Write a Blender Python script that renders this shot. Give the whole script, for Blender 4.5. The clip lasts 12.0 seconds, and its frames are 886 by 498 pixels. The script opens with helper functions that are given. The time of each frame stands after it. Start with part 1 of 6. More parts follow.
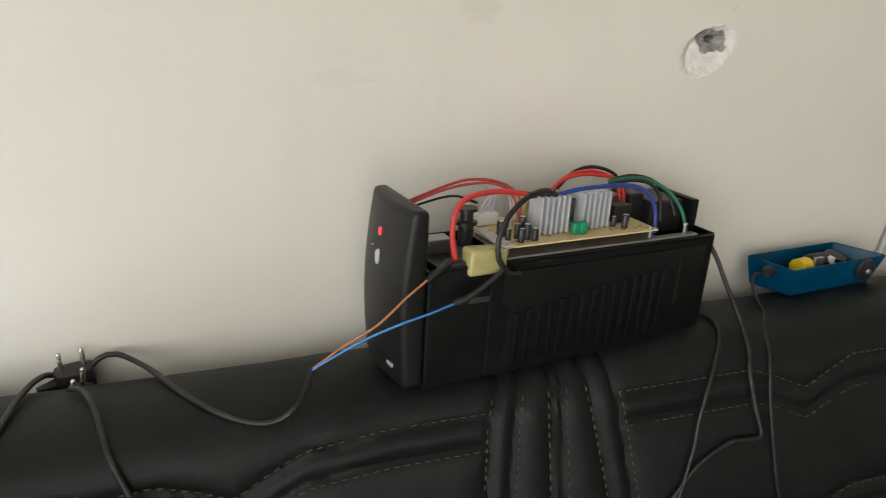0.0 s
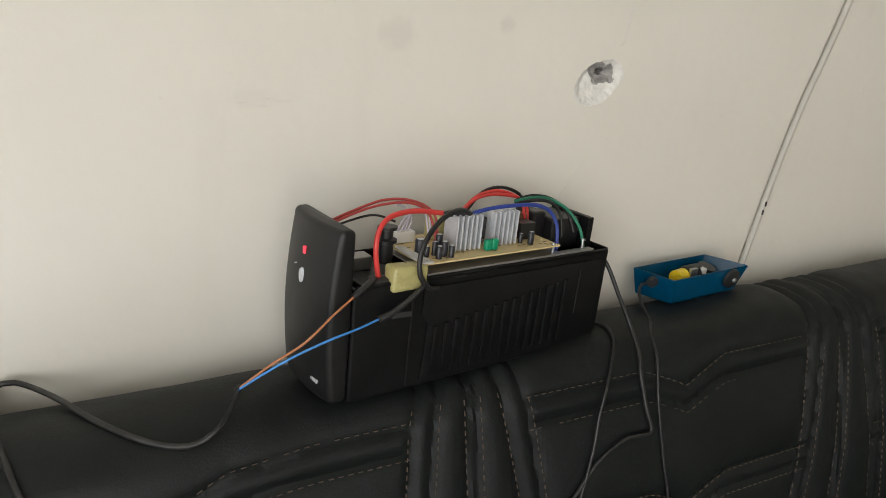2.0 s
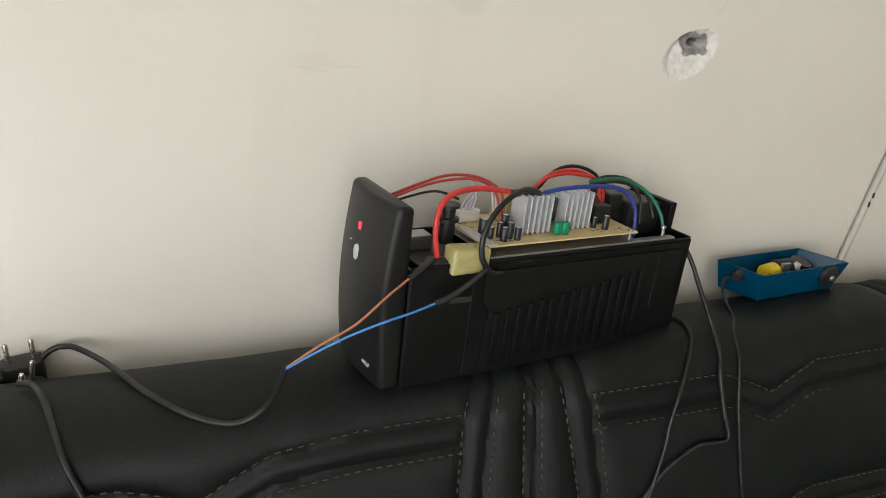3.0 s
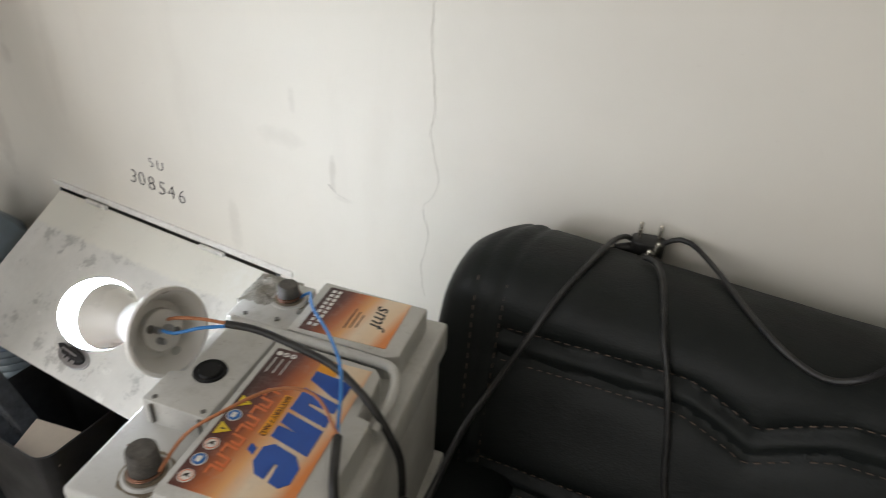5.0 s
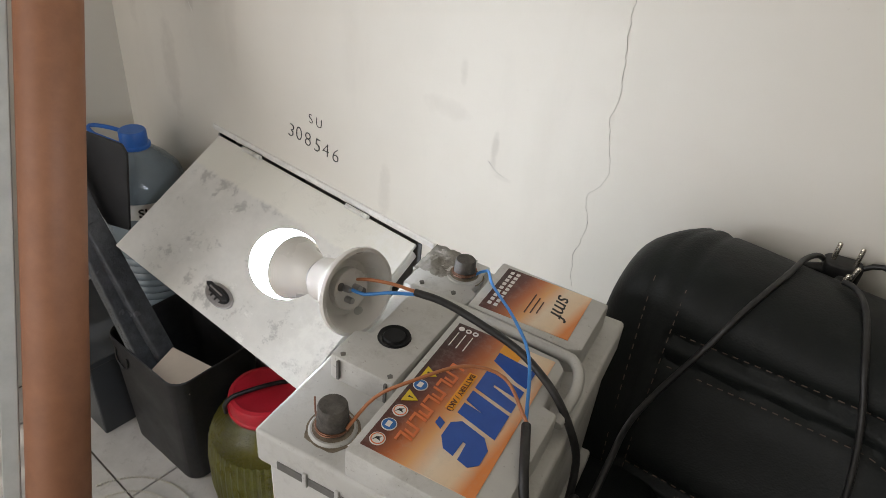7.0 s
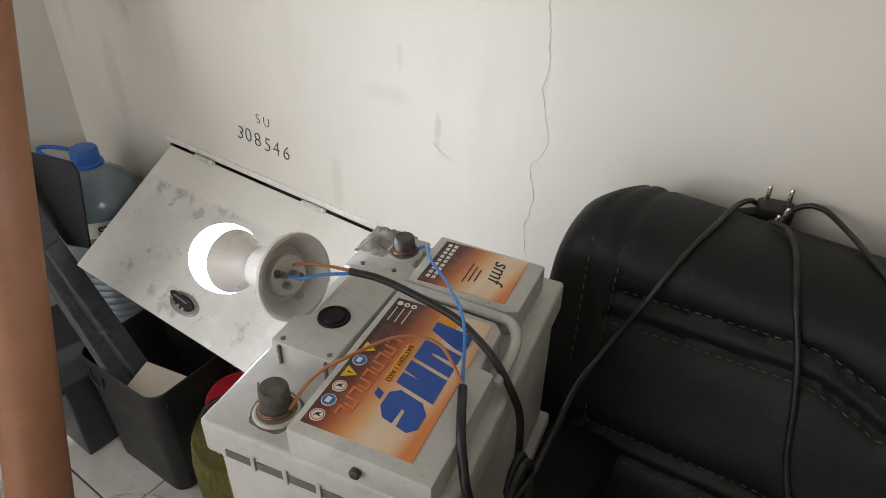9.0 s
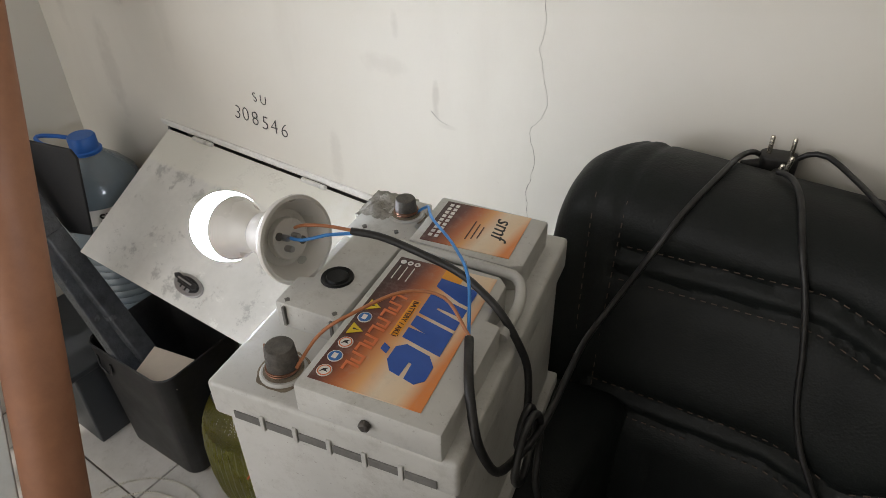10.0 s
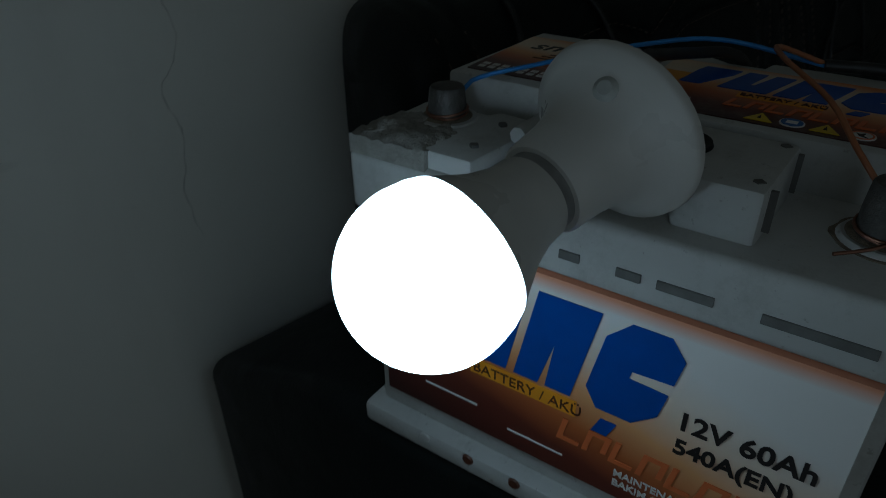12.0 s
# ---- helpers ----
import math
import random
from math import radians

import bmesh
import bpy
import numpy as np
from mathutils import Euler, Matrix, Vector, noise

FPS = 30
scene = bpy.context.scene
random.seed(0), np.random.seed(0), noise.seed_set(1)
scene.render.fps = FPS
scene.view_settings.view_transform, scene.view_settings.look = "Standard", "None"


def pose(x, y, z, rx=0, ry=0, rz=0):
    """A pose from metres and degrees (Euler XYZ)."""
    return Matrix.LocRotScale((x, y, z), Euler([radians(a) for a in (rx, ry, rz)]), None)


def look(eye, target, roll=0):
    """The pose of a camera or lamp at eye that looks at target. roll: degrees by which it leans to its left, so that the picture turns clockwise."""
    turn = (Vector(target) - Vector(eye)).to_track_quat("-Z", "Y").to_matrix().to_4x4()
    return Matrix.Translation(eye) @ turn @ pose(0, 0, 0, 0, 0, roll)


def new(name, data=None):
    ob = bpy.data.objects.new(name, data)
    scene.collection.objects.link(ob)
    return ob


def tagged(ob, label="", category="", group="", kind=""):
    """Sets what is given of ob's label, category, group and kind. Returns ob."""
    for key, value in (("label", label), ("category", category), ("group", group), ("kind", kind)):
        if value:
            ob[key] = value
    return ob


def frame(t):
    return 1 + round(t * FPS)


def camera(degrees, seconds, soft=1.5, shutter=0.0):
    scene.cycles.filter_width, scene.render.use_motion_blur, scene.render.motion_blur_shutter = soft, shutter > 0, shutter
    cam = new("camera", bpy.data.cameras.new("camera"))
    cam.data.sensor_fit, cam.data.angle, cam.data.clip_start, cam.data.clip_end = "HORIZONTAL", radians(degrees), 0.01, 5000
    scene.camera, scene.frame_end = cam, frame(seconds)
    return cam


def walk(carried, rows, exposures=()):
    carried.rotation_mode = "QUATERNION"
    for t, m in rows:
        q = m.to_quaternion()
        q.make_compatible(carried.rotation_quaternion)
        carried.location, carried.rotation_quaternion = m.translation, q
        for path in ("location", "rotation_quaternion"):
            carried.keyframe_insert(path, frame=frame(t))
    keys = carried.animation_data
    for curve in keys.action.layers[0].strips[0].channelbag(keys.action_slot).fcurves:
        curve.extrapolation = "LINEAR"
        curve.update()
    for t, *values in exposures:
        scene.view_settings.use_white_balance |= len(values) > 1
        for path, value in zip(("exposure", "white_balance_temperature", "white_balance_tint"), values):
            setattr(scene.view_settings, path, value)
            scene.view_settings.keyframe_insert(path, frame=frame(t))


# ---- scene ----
cam = camera(66.2, 12.0, soft=0.8, shutter=0.15)
PATH = [
    (0, (-0.105, -0.622, 1.219), (0.393, 1.159, 0.458), 0.40),
    (0.5, (-0.078, -0.642, 1.223), (0.681, 1.062, 0.5), -0.30),
    (1, (-0.098, -0.652, 1.229), (0.743, 1.01, 0.502), 1.10),
    (1.5, (-0.124, -0.643, 1.227), (0.691, 1.05, 0.54), 2.50),
    (2, (-0.145, -0.631, 1.23), (0.685, 1.044, 0.518), 3.70),
    (2.5, (-0.157, -0.622, 1.226), (0.624, 1.054, 0.463), 5.60),
    (2.7, (-0.151, -0.615, 1.224), (0.582, 1.081, 0.458), 5.30),
    (4.3, (0.026, -0.51, 1.183), (-0.164, 1.278, 0.308), 0.40),
    (4.5, (0.0017, -0.5417, 1.1867), (-0.35, 1.2003, 0.262), 0.90),
    (4.6, (-0.03, -0.549, 1.195), (-0.41, 1.156, 0.221), 0.60),
    (4.7, (-0.0687, -0.5616, 1.2038), (-0.5372, 1.1002, 0.1929), 0.0),
    (4.9, (-0.152, -0.608, 1.21), (-0.899, 0.947, 0.199), 1.60),
    (5, (-0.193, -0.627, 1.214), (-0.992, 0.877, 0.165), 3.10),
    (5.5, (-0.269, -0.665, 1.199), (-1.26, 0.72, 0.15), 8.60),
    (6, (-0.267, -0.662, 1.209), (-1.209, 0.722, 0.114), 8.20),
    (6.5, (-0.264, -0.662, 1.216), (-1.265, 0.684, 0.126), 6.20),
    (7, (-0.261, -0.657, 1.204), (-1.262, 0.666, 0.087), 5.70),
    (9, (-0.222, -0.645, 1.199), (-1.178, 0.699, 0.068), 1.00),
    (9.5, (-0.215, -0.64, 1.197), (-1.175, 0.702, 0.067), -0.10),
    (10, (-0.216, -0.652, 1.18), (-1.166, 0.666, 0.014), -1.30),
    (10.2, (-0.245, -0.6566, 1.1788), (-1.0444, 0.8024, 0.0672), 1.34),
    (10.5, (-0.353, -0.697, 1.182), (-0.788, 0.911, 0.075), 1.40),
    (10.6, (-0.387, -0.708, 1.19), (-0.688, 0.925, 0.074), 1.10),
    (10.8, (-0.4515, -0.7175, 1.1852), (-0.5648, 0.9948, 0.1508), 0.65),
    (11, (-0.51, -0.696, 1.149), (-0.398, 0.963, 0.038), 0.80),
    (11.1, (-0.5415, -0.684, 1.134), (-0.373, 0.9815, 0.038), -0.85),
    (11.2, (-0.577, -0.668, 1.11), (-0.323, 0.971, -0.007), -2.10),
    (11.3, (-0.614, -0.6395, 1.0855), (-0.257, 0.947, -0.078), -3.05),
    (11.4, (-0.645, -0.612, 1.061), (-0.154, 0.903, -0.149), -1.80),
    (11.5, (-0.67, -0.578, 1.048), (-0.014, 0.861, -0.176), -3.20),
    (11.6, (-0.696, -0.5567, 1.029), (0.0558, 0.8372, -0.1947), -2.25),
    (11.7, (-0.713, -0.542, 1.016), (0.142, 0.818, -0.175), -1.30),
    (11.8, (-0.7253, -0.53, 1.0053), (0.2123, 0.796, -0.1723), -0.87),
    (12, (-0.738, -0.504, 0.987), (0.417, 0.749, -0.061), -0.90),
]
EXPOSURES = [(0.0, -0.28, 6550, 10), (2.5, -0.21, 6500, 10), (4.5, -0.16, 6450, 10), (5.0, -0.74, 6450, 12), (5.5, -0.84, 6550, 14), (9.5, -0.86, 6550, 13), (10.5, -1.10, 6600, 13), (11.0, -1.50, 6400, 11), (11.2, -1.90, 6150, 7), (11.4, -2.62, 5900, 4), (11.5, -2.98, 5750, 2), (11.6, -3.40, 5600, 0), (11.8, -4.1, 5400, -3), (12.0, -4.65, 5250, -5)]
WINDOW_W, FRONT_W, BULB = 41.0, 41.0, 210.0
TUBE_FOOT, TUBE_TOP, TUBE_R = (-1.008, -0.570, 0.030), (-1.500, -0.049, 1.44), 0.045
walk(cam, [(t, look(eye, target, roll)) for t, eye, target, roll in PATH], EXPOSURES)

# ---- light ----
world = bpy.data.worlds.new("daylight")
scene.world = world
world.use_nodes = True
_nt = world.node_tree
_sky = _nt.nodes.new("ShaderNodeTexSky")
_sky.sky_type = "NISHITA"
_sky.sun_disc = False
_sky.sun_elevation, _sky.sun_rotation = radians(48), radians(200)
_nt.nodes["Background"].inputs[1].default_value = 0.12
_nt.links.new(_sky.outputs[0], _nt.nodes["Background"].inputs[0])

sun = new("sun", bpy.data.lights.new("sun", "SUN"))
sun.data.energy, sun.data.angle, sun.data.color = 2.5, radians(0.5), (1.0, 0.95, 0.88)
sun.matrix_world = look((0, -6, 8), (1.2, 0, 1))


def area(name, eye, target, sx, sy, watts, colour):
    ob = new(name, bpy.data.lights.new(name, "AREA"))
    ob.data.shape, ob.data.size, ob.data.size_y = "RECTANGLE", sx, sy
    ob.data.energy, ob.data.color = watts, colour
    ob.matrix_world = look(eye, target)
    return ob


# daylight through the two openings of the room
area("window_daylight", (-1.62, -1.95, 1.35), (1.0, -1.75, 1.20), 1.7, 1.8, WINDOW_W, (0.96, 0.98, 1.0))
area("shopfront_daylight", (-0.80, -3.36, 1.40), (-1.00, 0, 1.0), 1.9, 2.0, FRONT_W, (1.0, 0.96, 0.90))


# ---- materials ----
class Mat:
    """Small builder round a Principled material."""

    def __init__(self, name):
        self.m = bpy.data.materials.new(name)
        self.m.use_nodes = True
        self.t = self.m.node_tree
        self.b = self.t.nodes["Principled BSDF"]
        self.c = self.t.nodes.new("ShaderNodeTexCoord")

    def n(self, kind, **props):
        node = self.t.nodes.new(kind)
        for k, v in props.items():
            if k == "operation":
                node.operation = v
            elif k == "blend_type":
                node.blend_type = v
            elif k == "data_type":
                node.data_type = v
        return node

    def link(self, a, b):
        self.t.links.new(a, b)

    def noise(self, scale, detail=6, rough=0.6, coord="Object", stretch=None):
        node = self.n("ShaderNodeTexNoise")
        node.inputs["Scale"].default_value = scale
        node.inputs["Detail"].default_value = detail
        node.inputs["Roughness"].default_value = rough
        src = self.c.outputs[coord]
        if stretch:
            mp = self.n("ShaderNodeMapping")
            mp.inputs["Scale"].default_value = stretch
            self.link(src, mp.inputs["Vector"])
            src = mp.outputs[0]
        self.link(src, node.inputs["Vector"])
        return node.outputs["Fac"]

    def ramp(self, fac, stops):
        node = self.n("ShaderNodeValToRGB")
        e = node.color_ramp.elements
        while len(e) < len(stops):
            e.new(0.5)
        for el, (p, col) in zip(e, stops):
            el.position = p
            el.color = (*col, 1) if len(col) == 3 else col
        self.link(fac, node.inputs["Fac"])
        return node.outputs["Color"]

    def grey(self, fac, a, b):
        return self.ramp(fac, [(a, (0, 0, 0)), (b, (1, 1, 1))])

    def mix(self, fac, a, b, how="MIX"):
        node = self.n("ShaderNodeMix", data_type="RGBA", blend_type=how)
        for sock, v in ((node.inputs["Factor"], fac), (node.inputs[6], a), (node.inputs[7], b)):
            if isinstance(v, (int, float)):
                sock.default_value = v
            elif isinstance(v, tuple):
                sock.default_value = (*v, 1)
            else:
                self.link(v, sock)
        return node.outputs[2]

    def math(self, how, a, b=None):
        node = self.n("ShaderNodeMath", operation=how)
        for sock, v in zip(node.inputs, (a, b)):
            if v is None:
                continue
            if isinstance(v, (int, float)):
                sock.default_value = v
            else:
                self.link(v, sock)
        return node.outputs[0]

    def bump(self, fac, strength, distance):
        node = self.n("ShaderNodeBump")
        node.inputs["Strength"].default_value = strength
        node.inputs["Distance"].default_value = distance
        self.link(fac, node.inputs["Height"])
        old = self.b.inputs["Normal"].links
        if old:
            self.link(old[0].from_socket, node.inputs["Normal"])
        self.link(node.outputs[0], self.b.inputs["Normal"])

    def set(self, **v):
        for k, val in v.items():
            sock = self.b.inputs[k.replace("_", " ")]
            if isinstance(val, (int, float)):
                sock.default_value = val
            elif isinstance(val, tuple):
                sock.default_value = (*val, 1)
            else:
                self.link(val, sock)
        return self


def simple(name, col, rough=0.5, metal=0.0, vary=0.25, scale=60.0, bump=0.15, dist=0.0006, dust=0.0, dust_col=(0.45, 0.42, 0.37), **more):
    """A base colour broken up by broad wear and fine grain, with optional dust."""
    m = Mat(name)
    dark = tuple(c * (1 - vary) for c in col)
    lite = tuple(min(1, c * (1 + vary)) for c in col)
    c = m.ramp(m.noise(scale, 8, 0.7), [(0.25, dark), (0.75, lite)])
    c = m.mix(m.grey(m.noise(scale * 0.12, 4), 0.45, 0.75), c, tuple(x * (1 - 0.6 * vary) for x in col))
    if dust:
        f = m.math("MULTIPLY", m.grey(m.noise(scale * 0.5, 9, 0.75), 0.42, 0.72), dust)
        c = m.mix(f, c, dust_col)
    r = m.math("ADD", m.math("MULTIPLY", m.noise(scale * 0.6, 5), 0.3), rough - 0.15)
    m.set(Base_Color=c, Roughness=r, Metallic=metal, **more)
    if bump:
        m.bump(m.noise(scale * 4, 4), bump, dist)
    return m.m


def wall_paint():
    m = Mat("cream_wall_paint")
    col = m.ramp(m.noise(2.2, 5), [(0.3, (0.640, 0.610, 0.540)), (0.7, (0.700, 0.672, 0.602))])
    streak = m.grey(m.noise(9, 6, 0.65, stretch=(1.0, 1.0, 0.22)), 0.56, 0.80)
    col = m.mix(m.math("MULTIPLY", streak, 0.22), col, (0.50, 0.46, 0.40))
    sep = m.n("ShaderNodeSeparateXYZ")
    m.link(m.c.outputs["Object"], sep.inputs[0])
    rag = m.noise(38, 8, 0.7)
    # smears and scuffs, plus painted shadow streaks near the left corner: x, z, half width, half height, depth of
    # colour
    for x, z, rx, rz, amt in ((-0.692, 0.834, 0.007, 0.030, 0.55), (-0.674, 0.800, 0.016, 0.004, 0.22), (-0.752, 0.918, 0.007, 0.022, 0.35),
                              (-0.775, 0.862, 0.045, 0.016, 0.22), (0.104, 1.188, 0.022, 0.018, 0.24), (-1.45, 0.72, 0.030, 0.11, 0.40),
                              (-1.36, 0.865, 0.016, 0.020, 0.40), (-0.880, 0.690, 0.014, 0.055, 0.30), (-0.027, 1.128, 0.030, 0.010, 0.12),
                              # the tall marks at x -1.56 and -1.24 paint soft shadows on the wall
                              (-1.56, 0.95, 0.022, 0.20, 0.30), (-1.24, 0.90, 0.018, 0.14, 0.16), (-0.70, 0.29, 0.05, 0.06, 0.45), (0.225, 1.20, 0.012, 0.01, 0.3)):
        dx = m.math("DIVIDE", m.math("SUBTRACT", sep.outputs[0], x), rx)
        dz = m.math("DIVIDE", m.math("SUBTRACT", sep.outputs[2], z), rz)
        d = m.math("ADD", m.math("MULTIPLY", dx, dx), m.math("MULTIPLY", dz, dz))
        d = m.math("ADD", d, m.math("MULTIPLY", m.math("SUBTRACT", rag, 0.5), 3.0))
        col = m.mix(m.math("MULTIPLY", m.ramp(d, [(0.15, (1, 1, 1)), (1.0, (0, 0, 0))]), amt * 0.55), col, (0.33, 0.30, 0.26))
    speck = m.grey(m.noise(150, 3, 0.5), 0.70, 0.76)
    col = m.mix(m.math("MULTIPLY", speck, 0.18), col, (0.40, 0.36, 0.30))
    m.set(Base_Color=col, Roughness=0.62)
    m.b.inputs["Specular IOR Level"].default_value = 0.35
    m.bump(m.noise(5, 4), 0.35, 0.012)
    m.bump(m.noise(55, 5), 0.25, 0.0015)
    m.bump(m.noise(420, 3), 0.15, 0.0004)
    return m.m


def leather():
    m = Mat("black_leatherette")
    v = m.n("ShaderNodeTexVoronoi")
    v.inputs["Scale"].default_value = 520
    m.link(m.c.outputs["Object"], v.inputs["Vector"])
    col = m.ramp(m.noise(14, 6), [(0.3, (0.0054, 0.0072, 0.0070)), (0.7, (0.0088, 0.0112, 0.0108))])
    dust = m.math("MULTIPLY", m.grey(m.noise(45, 9, 0.8), 0.52, 0.82), 0.10)
    col = m.mix(dust, col, (0.060, 0.066, 0.062))
    m.set(Base_Color=col, Roughness=m.math("ADD", m.math("MULTIPLY", m.noise(30, 4), 0.22), 0.40))
    m.b.inputs["Specular IOR Level"].default_value = 0.24
    m.bump(v.outputs["Distance"], 0.30, 0.0006)
    m.bump(m.noise(16, 4), 0.30, 0.005)
    return m.m


def painted_sheet():
    m = Mat("worn_painted_sheet")
    base = m.ramp(m.noise(9, 6, 0.7), [(0.30, (0.53, 0.52, 0.48)), (0.70, (0.66, 0.645, 0.60))])
    chip = m.grey(m.noise(19, 9, 0.75), 0.55, 0.62)
    col = m.mix(m.math("MULTIPLY", chip, 0.6), base, (0.28, 0.275, 0.255))
    lift = m.grey(m.noise(15, 8, 0.7, stretch=(1.0, 1.4, 1.0)), 0.62, 0.68)
    col = m.mix(m.math("MULTIPLY", lift, 0.8), col, (0.74, 0.73, 0.68))
    rust = m.grey(m.noise(40, 6), 0.70, 0.78)
    col = m.mix(m.math("MULTIPLY", rust, 0.35), col, (0.22, 0.13, 0.07))
    sep = m.n("ShaderNodeSeparateXYZ")
    m.link(m.c.outputs["Generated"], sep.inputs[0])
    rag = m.math("MULTIPLY", m.math("SUBTRACT", m.noise(55, 7, 0.8), 0.5), 0.10)
    band = m.ramp(m.math("ADD", sep.outputs[1], rag), [(0.74, (0, 0, 0)), (0.77, (1, 1, 1))])
    col = m.mix(m.math("MULTIPLY", band, 0.85), col, (0.68, 0.66, 0.58))
    side = m.ramp(m.math("ADD", sep.outputs[0], m.math("MULTIPLY", rag, 2.0)), [(0.84, (0, 0, 0)), (0.88, (1, 1, 1))])
    col = m.mix(m.math("MULTIPLY", m.math("MULTIPLY", side, m.grey(m.noise(34, 8, 0.75), 0.38, 0.56)), 0.8), col, (0.70, 0.69, 0.64))
    m.set(Base_Color=col, Roughness=0.5)
    m.bump(m.math("ADD", chip, m.math("MULTIPLY", lift, -1.0)), 0.5, 0.0008)
    m.bump(m.noise(70, 4), 0.2, 0.001)
    return m.m


def top_label():
    """Printed gradient: dark brown edge, orange, pale middle, orange edge."""
    m = Mat("printed_top_label")
    sep = m.n("ShaderNodeSeparateXYZ")
    m.link(m.c.outputs["Generated"], sep.inputs[0])
    wob = m.math("MULTIPLY", m.math("SUBTRACT", m.noise(16, 3, stretch=(1, 0.4, 1)), 0.5), 0.16)
    t = m.math("ADD", sep.outputs[0], wob)
    t = m.math("ADD", t, m.math("MULTIPLY", m.math("SUBTRACT", 0.5, sep.outputs[1]), 0.16))
    col = m.ramp(t, [(0.0, (0.040, 0.012, 0.010)), (0.18, (0.12, 0.028, 0.018)), (0.36, (0.47, 0.13, 0.035)), (0.52, (0.72, 0.36, 0.14)),
                     (0.68, (0.76, 0.62, 0.46)), (0.88, (0.74, 0.55, 0.36)), (1.0, (0.68, 0.22, 0.05))])
    m.set(Base_Color=m.mix(m.math("MULTIPLY", m.grey(m.noise(90, 8, 0.8), 0.5, 0.8), 0.35), col, (0.42, 0.37, 0.31)), Roughness=0.42)
    m.bump(m.noise(300, 3), 0.1, 0.0003)
    return m.m


def face_label():
    m = Mat("printed_face_label")
    sep = m.n("ShaderNodeSeparateXYZ")
    m.link(m.c.outputs["Generated"], sep.inputs[0])
    wob = m.math("MULTIPLY", m.math("SUBTRACT", m.noise(14, 3), 0.5), 0.12)
    up = m.math("ADD", sep.outputs[2], wob)
    side = m.math("SUBTRACT", 1.0, sep.outputs[1])
    t = m.math("ADD", m.math("MULTIPLY", up, 0.75), m.math("MULTIPLY", side, 0.42))
    col = m.ramp(t, [(0.05, (0.045, 0.012, 0.010)), (0.30, (0.13, 0.030, 0.018)), (0.44, (0.45, 0.13, 0.035)), (0.58, (0.74, 0.38, 0.16)), (0.74, (0.80, 0.66, 0.52)), (0.90, (0.80, 0.77, 0.73))])
    edge = m.ramp(sep.outputs[2], [(0.93, (0, 0, 0)), (0.99, (1, 1, 1))])
    col = m.mix(m.math("MULTIPLY", edge, 0.8), col, (0.72, 0.22, 0.06))
    m.set(Base_Color=col, Roughness=0.40)
    m.bump(m.noise(300, 3), 0.08, 0.0003)
    return m.m


def battery_plastic():
    m = Mat("grey_battery_plastic")
    col = m.ramp(m.noise(18, 5), [(0.3, (0.455, 0.450, 0.425)), (0.7, (0.525, 0.520, 0.490))])
    grime = m.math("MULTIPLY", m.grey(m.noise(30, 9, 0.8), 0.50, 0.75), 0.50)
    col = m.mix(grime, col, (0.205, 0.185, 0.150))
    speck = m.math("MULTIPLY", m.grey(m.noise(260, 3), 0.66, 0.72), 0.4)
    col = m.mix(speck, col, (0.16, 0.14, 0.11))
    m.set(Base_Color=col, Roughness=m.math("ADD", m.math("MULTIPLY", m.noise(50, 4), 0.25), 0.36))
    m.bump(m.noise(500, 3), 0.15, 0.0004)
    return m.m


def clear(name, col, rough=0.06, ior=1.45):
    m = Mat(name)
    m.set(Base_Color=col, Roughness=rough, IOR=ior)
    m.b.inputs["Transmission Weight"].default_value = 1.0
    m.bump(m.noise(30, 3), 0.15, 0.003)
    return m.m


def glow(name, col, power):
    m = Mat(name)
    m.set(Base_Color=tuple(0.9 * c for c in col))
    m.b.inputs["Emission Color"].default_value = (*col, 1)
    m.b.inputs["Emission Strength"].default_value = power
    return m.m


def tile_mat():
    m = Mat("white_floor_tile")
    oi = m.n("ShaderNodeObjectInfo")
    col = m.ramp(m.noise(12, 7, 0.7), [(0.3, (0.52, 0.50, 0.46)), (0.7, (0.66, 0.64, 0.60))])
    col = m.mix(m.math("MULTIPLY", oi.outputs["Random"], 0.15), col, (0.45, 0.43, 0.38))
    col = m.mix(m.math("MULTIPLY", m.grey(m.noise(30, 9, 0.8), 0.54, 0.75), 0.55), col, (0.22, 0.19, 0.15))
    m.set(Base_Color=col, Roughness=0.25)
    m.bump(m.noise(60, 3), 0.08, 0.0006)
    return m.m


WALL = wall_paint()
LEATHER = leather()
SHEET = painted_sheet()
LABEL_TOP = top_label()
LABEL_FACE = face_label()
BATT = battery_plastic()
TILE = tile_mat()
GROUT = simple("dirty_grout", (0.16, 0.14, 0.12), 0.85, vary=0.4)
CEIL = simple("white_ceiling_paint", (0.74, 0.72, 0.67), 0.8, vary=0.06, scale=8)
PLASTER = simple("chipped_white_plaster", (0.72, 0.70, 0.66), 0.85, vary=0.18, scale=90, bump=0.6, dist=0.002)
MORTAR = simple("grey_mortar", (0.33, 0.315, 0.30), 0.9, vary=0.5, scale=160, bump=0.7, dist=0.002)
# dark tone puts the shade of the hatch recess and plaster hole into the colour
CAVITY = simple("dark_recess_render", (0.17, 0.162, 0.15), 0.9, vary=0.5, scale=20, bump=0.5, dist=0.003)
THREAD = simple("tan_thread", (0.105, 0.074, 0.056), 0.8, vary=0.3, scale=200)
CASE = simple("black_textured_plastic", (0.0045, 0.0048, 0.0050), 0.44, vary=0.3, scale=35, bump=0.2, dust=0.06, dust_col=(0.06, 0.06, 0.058), Specular_IOR_Level=0.22)
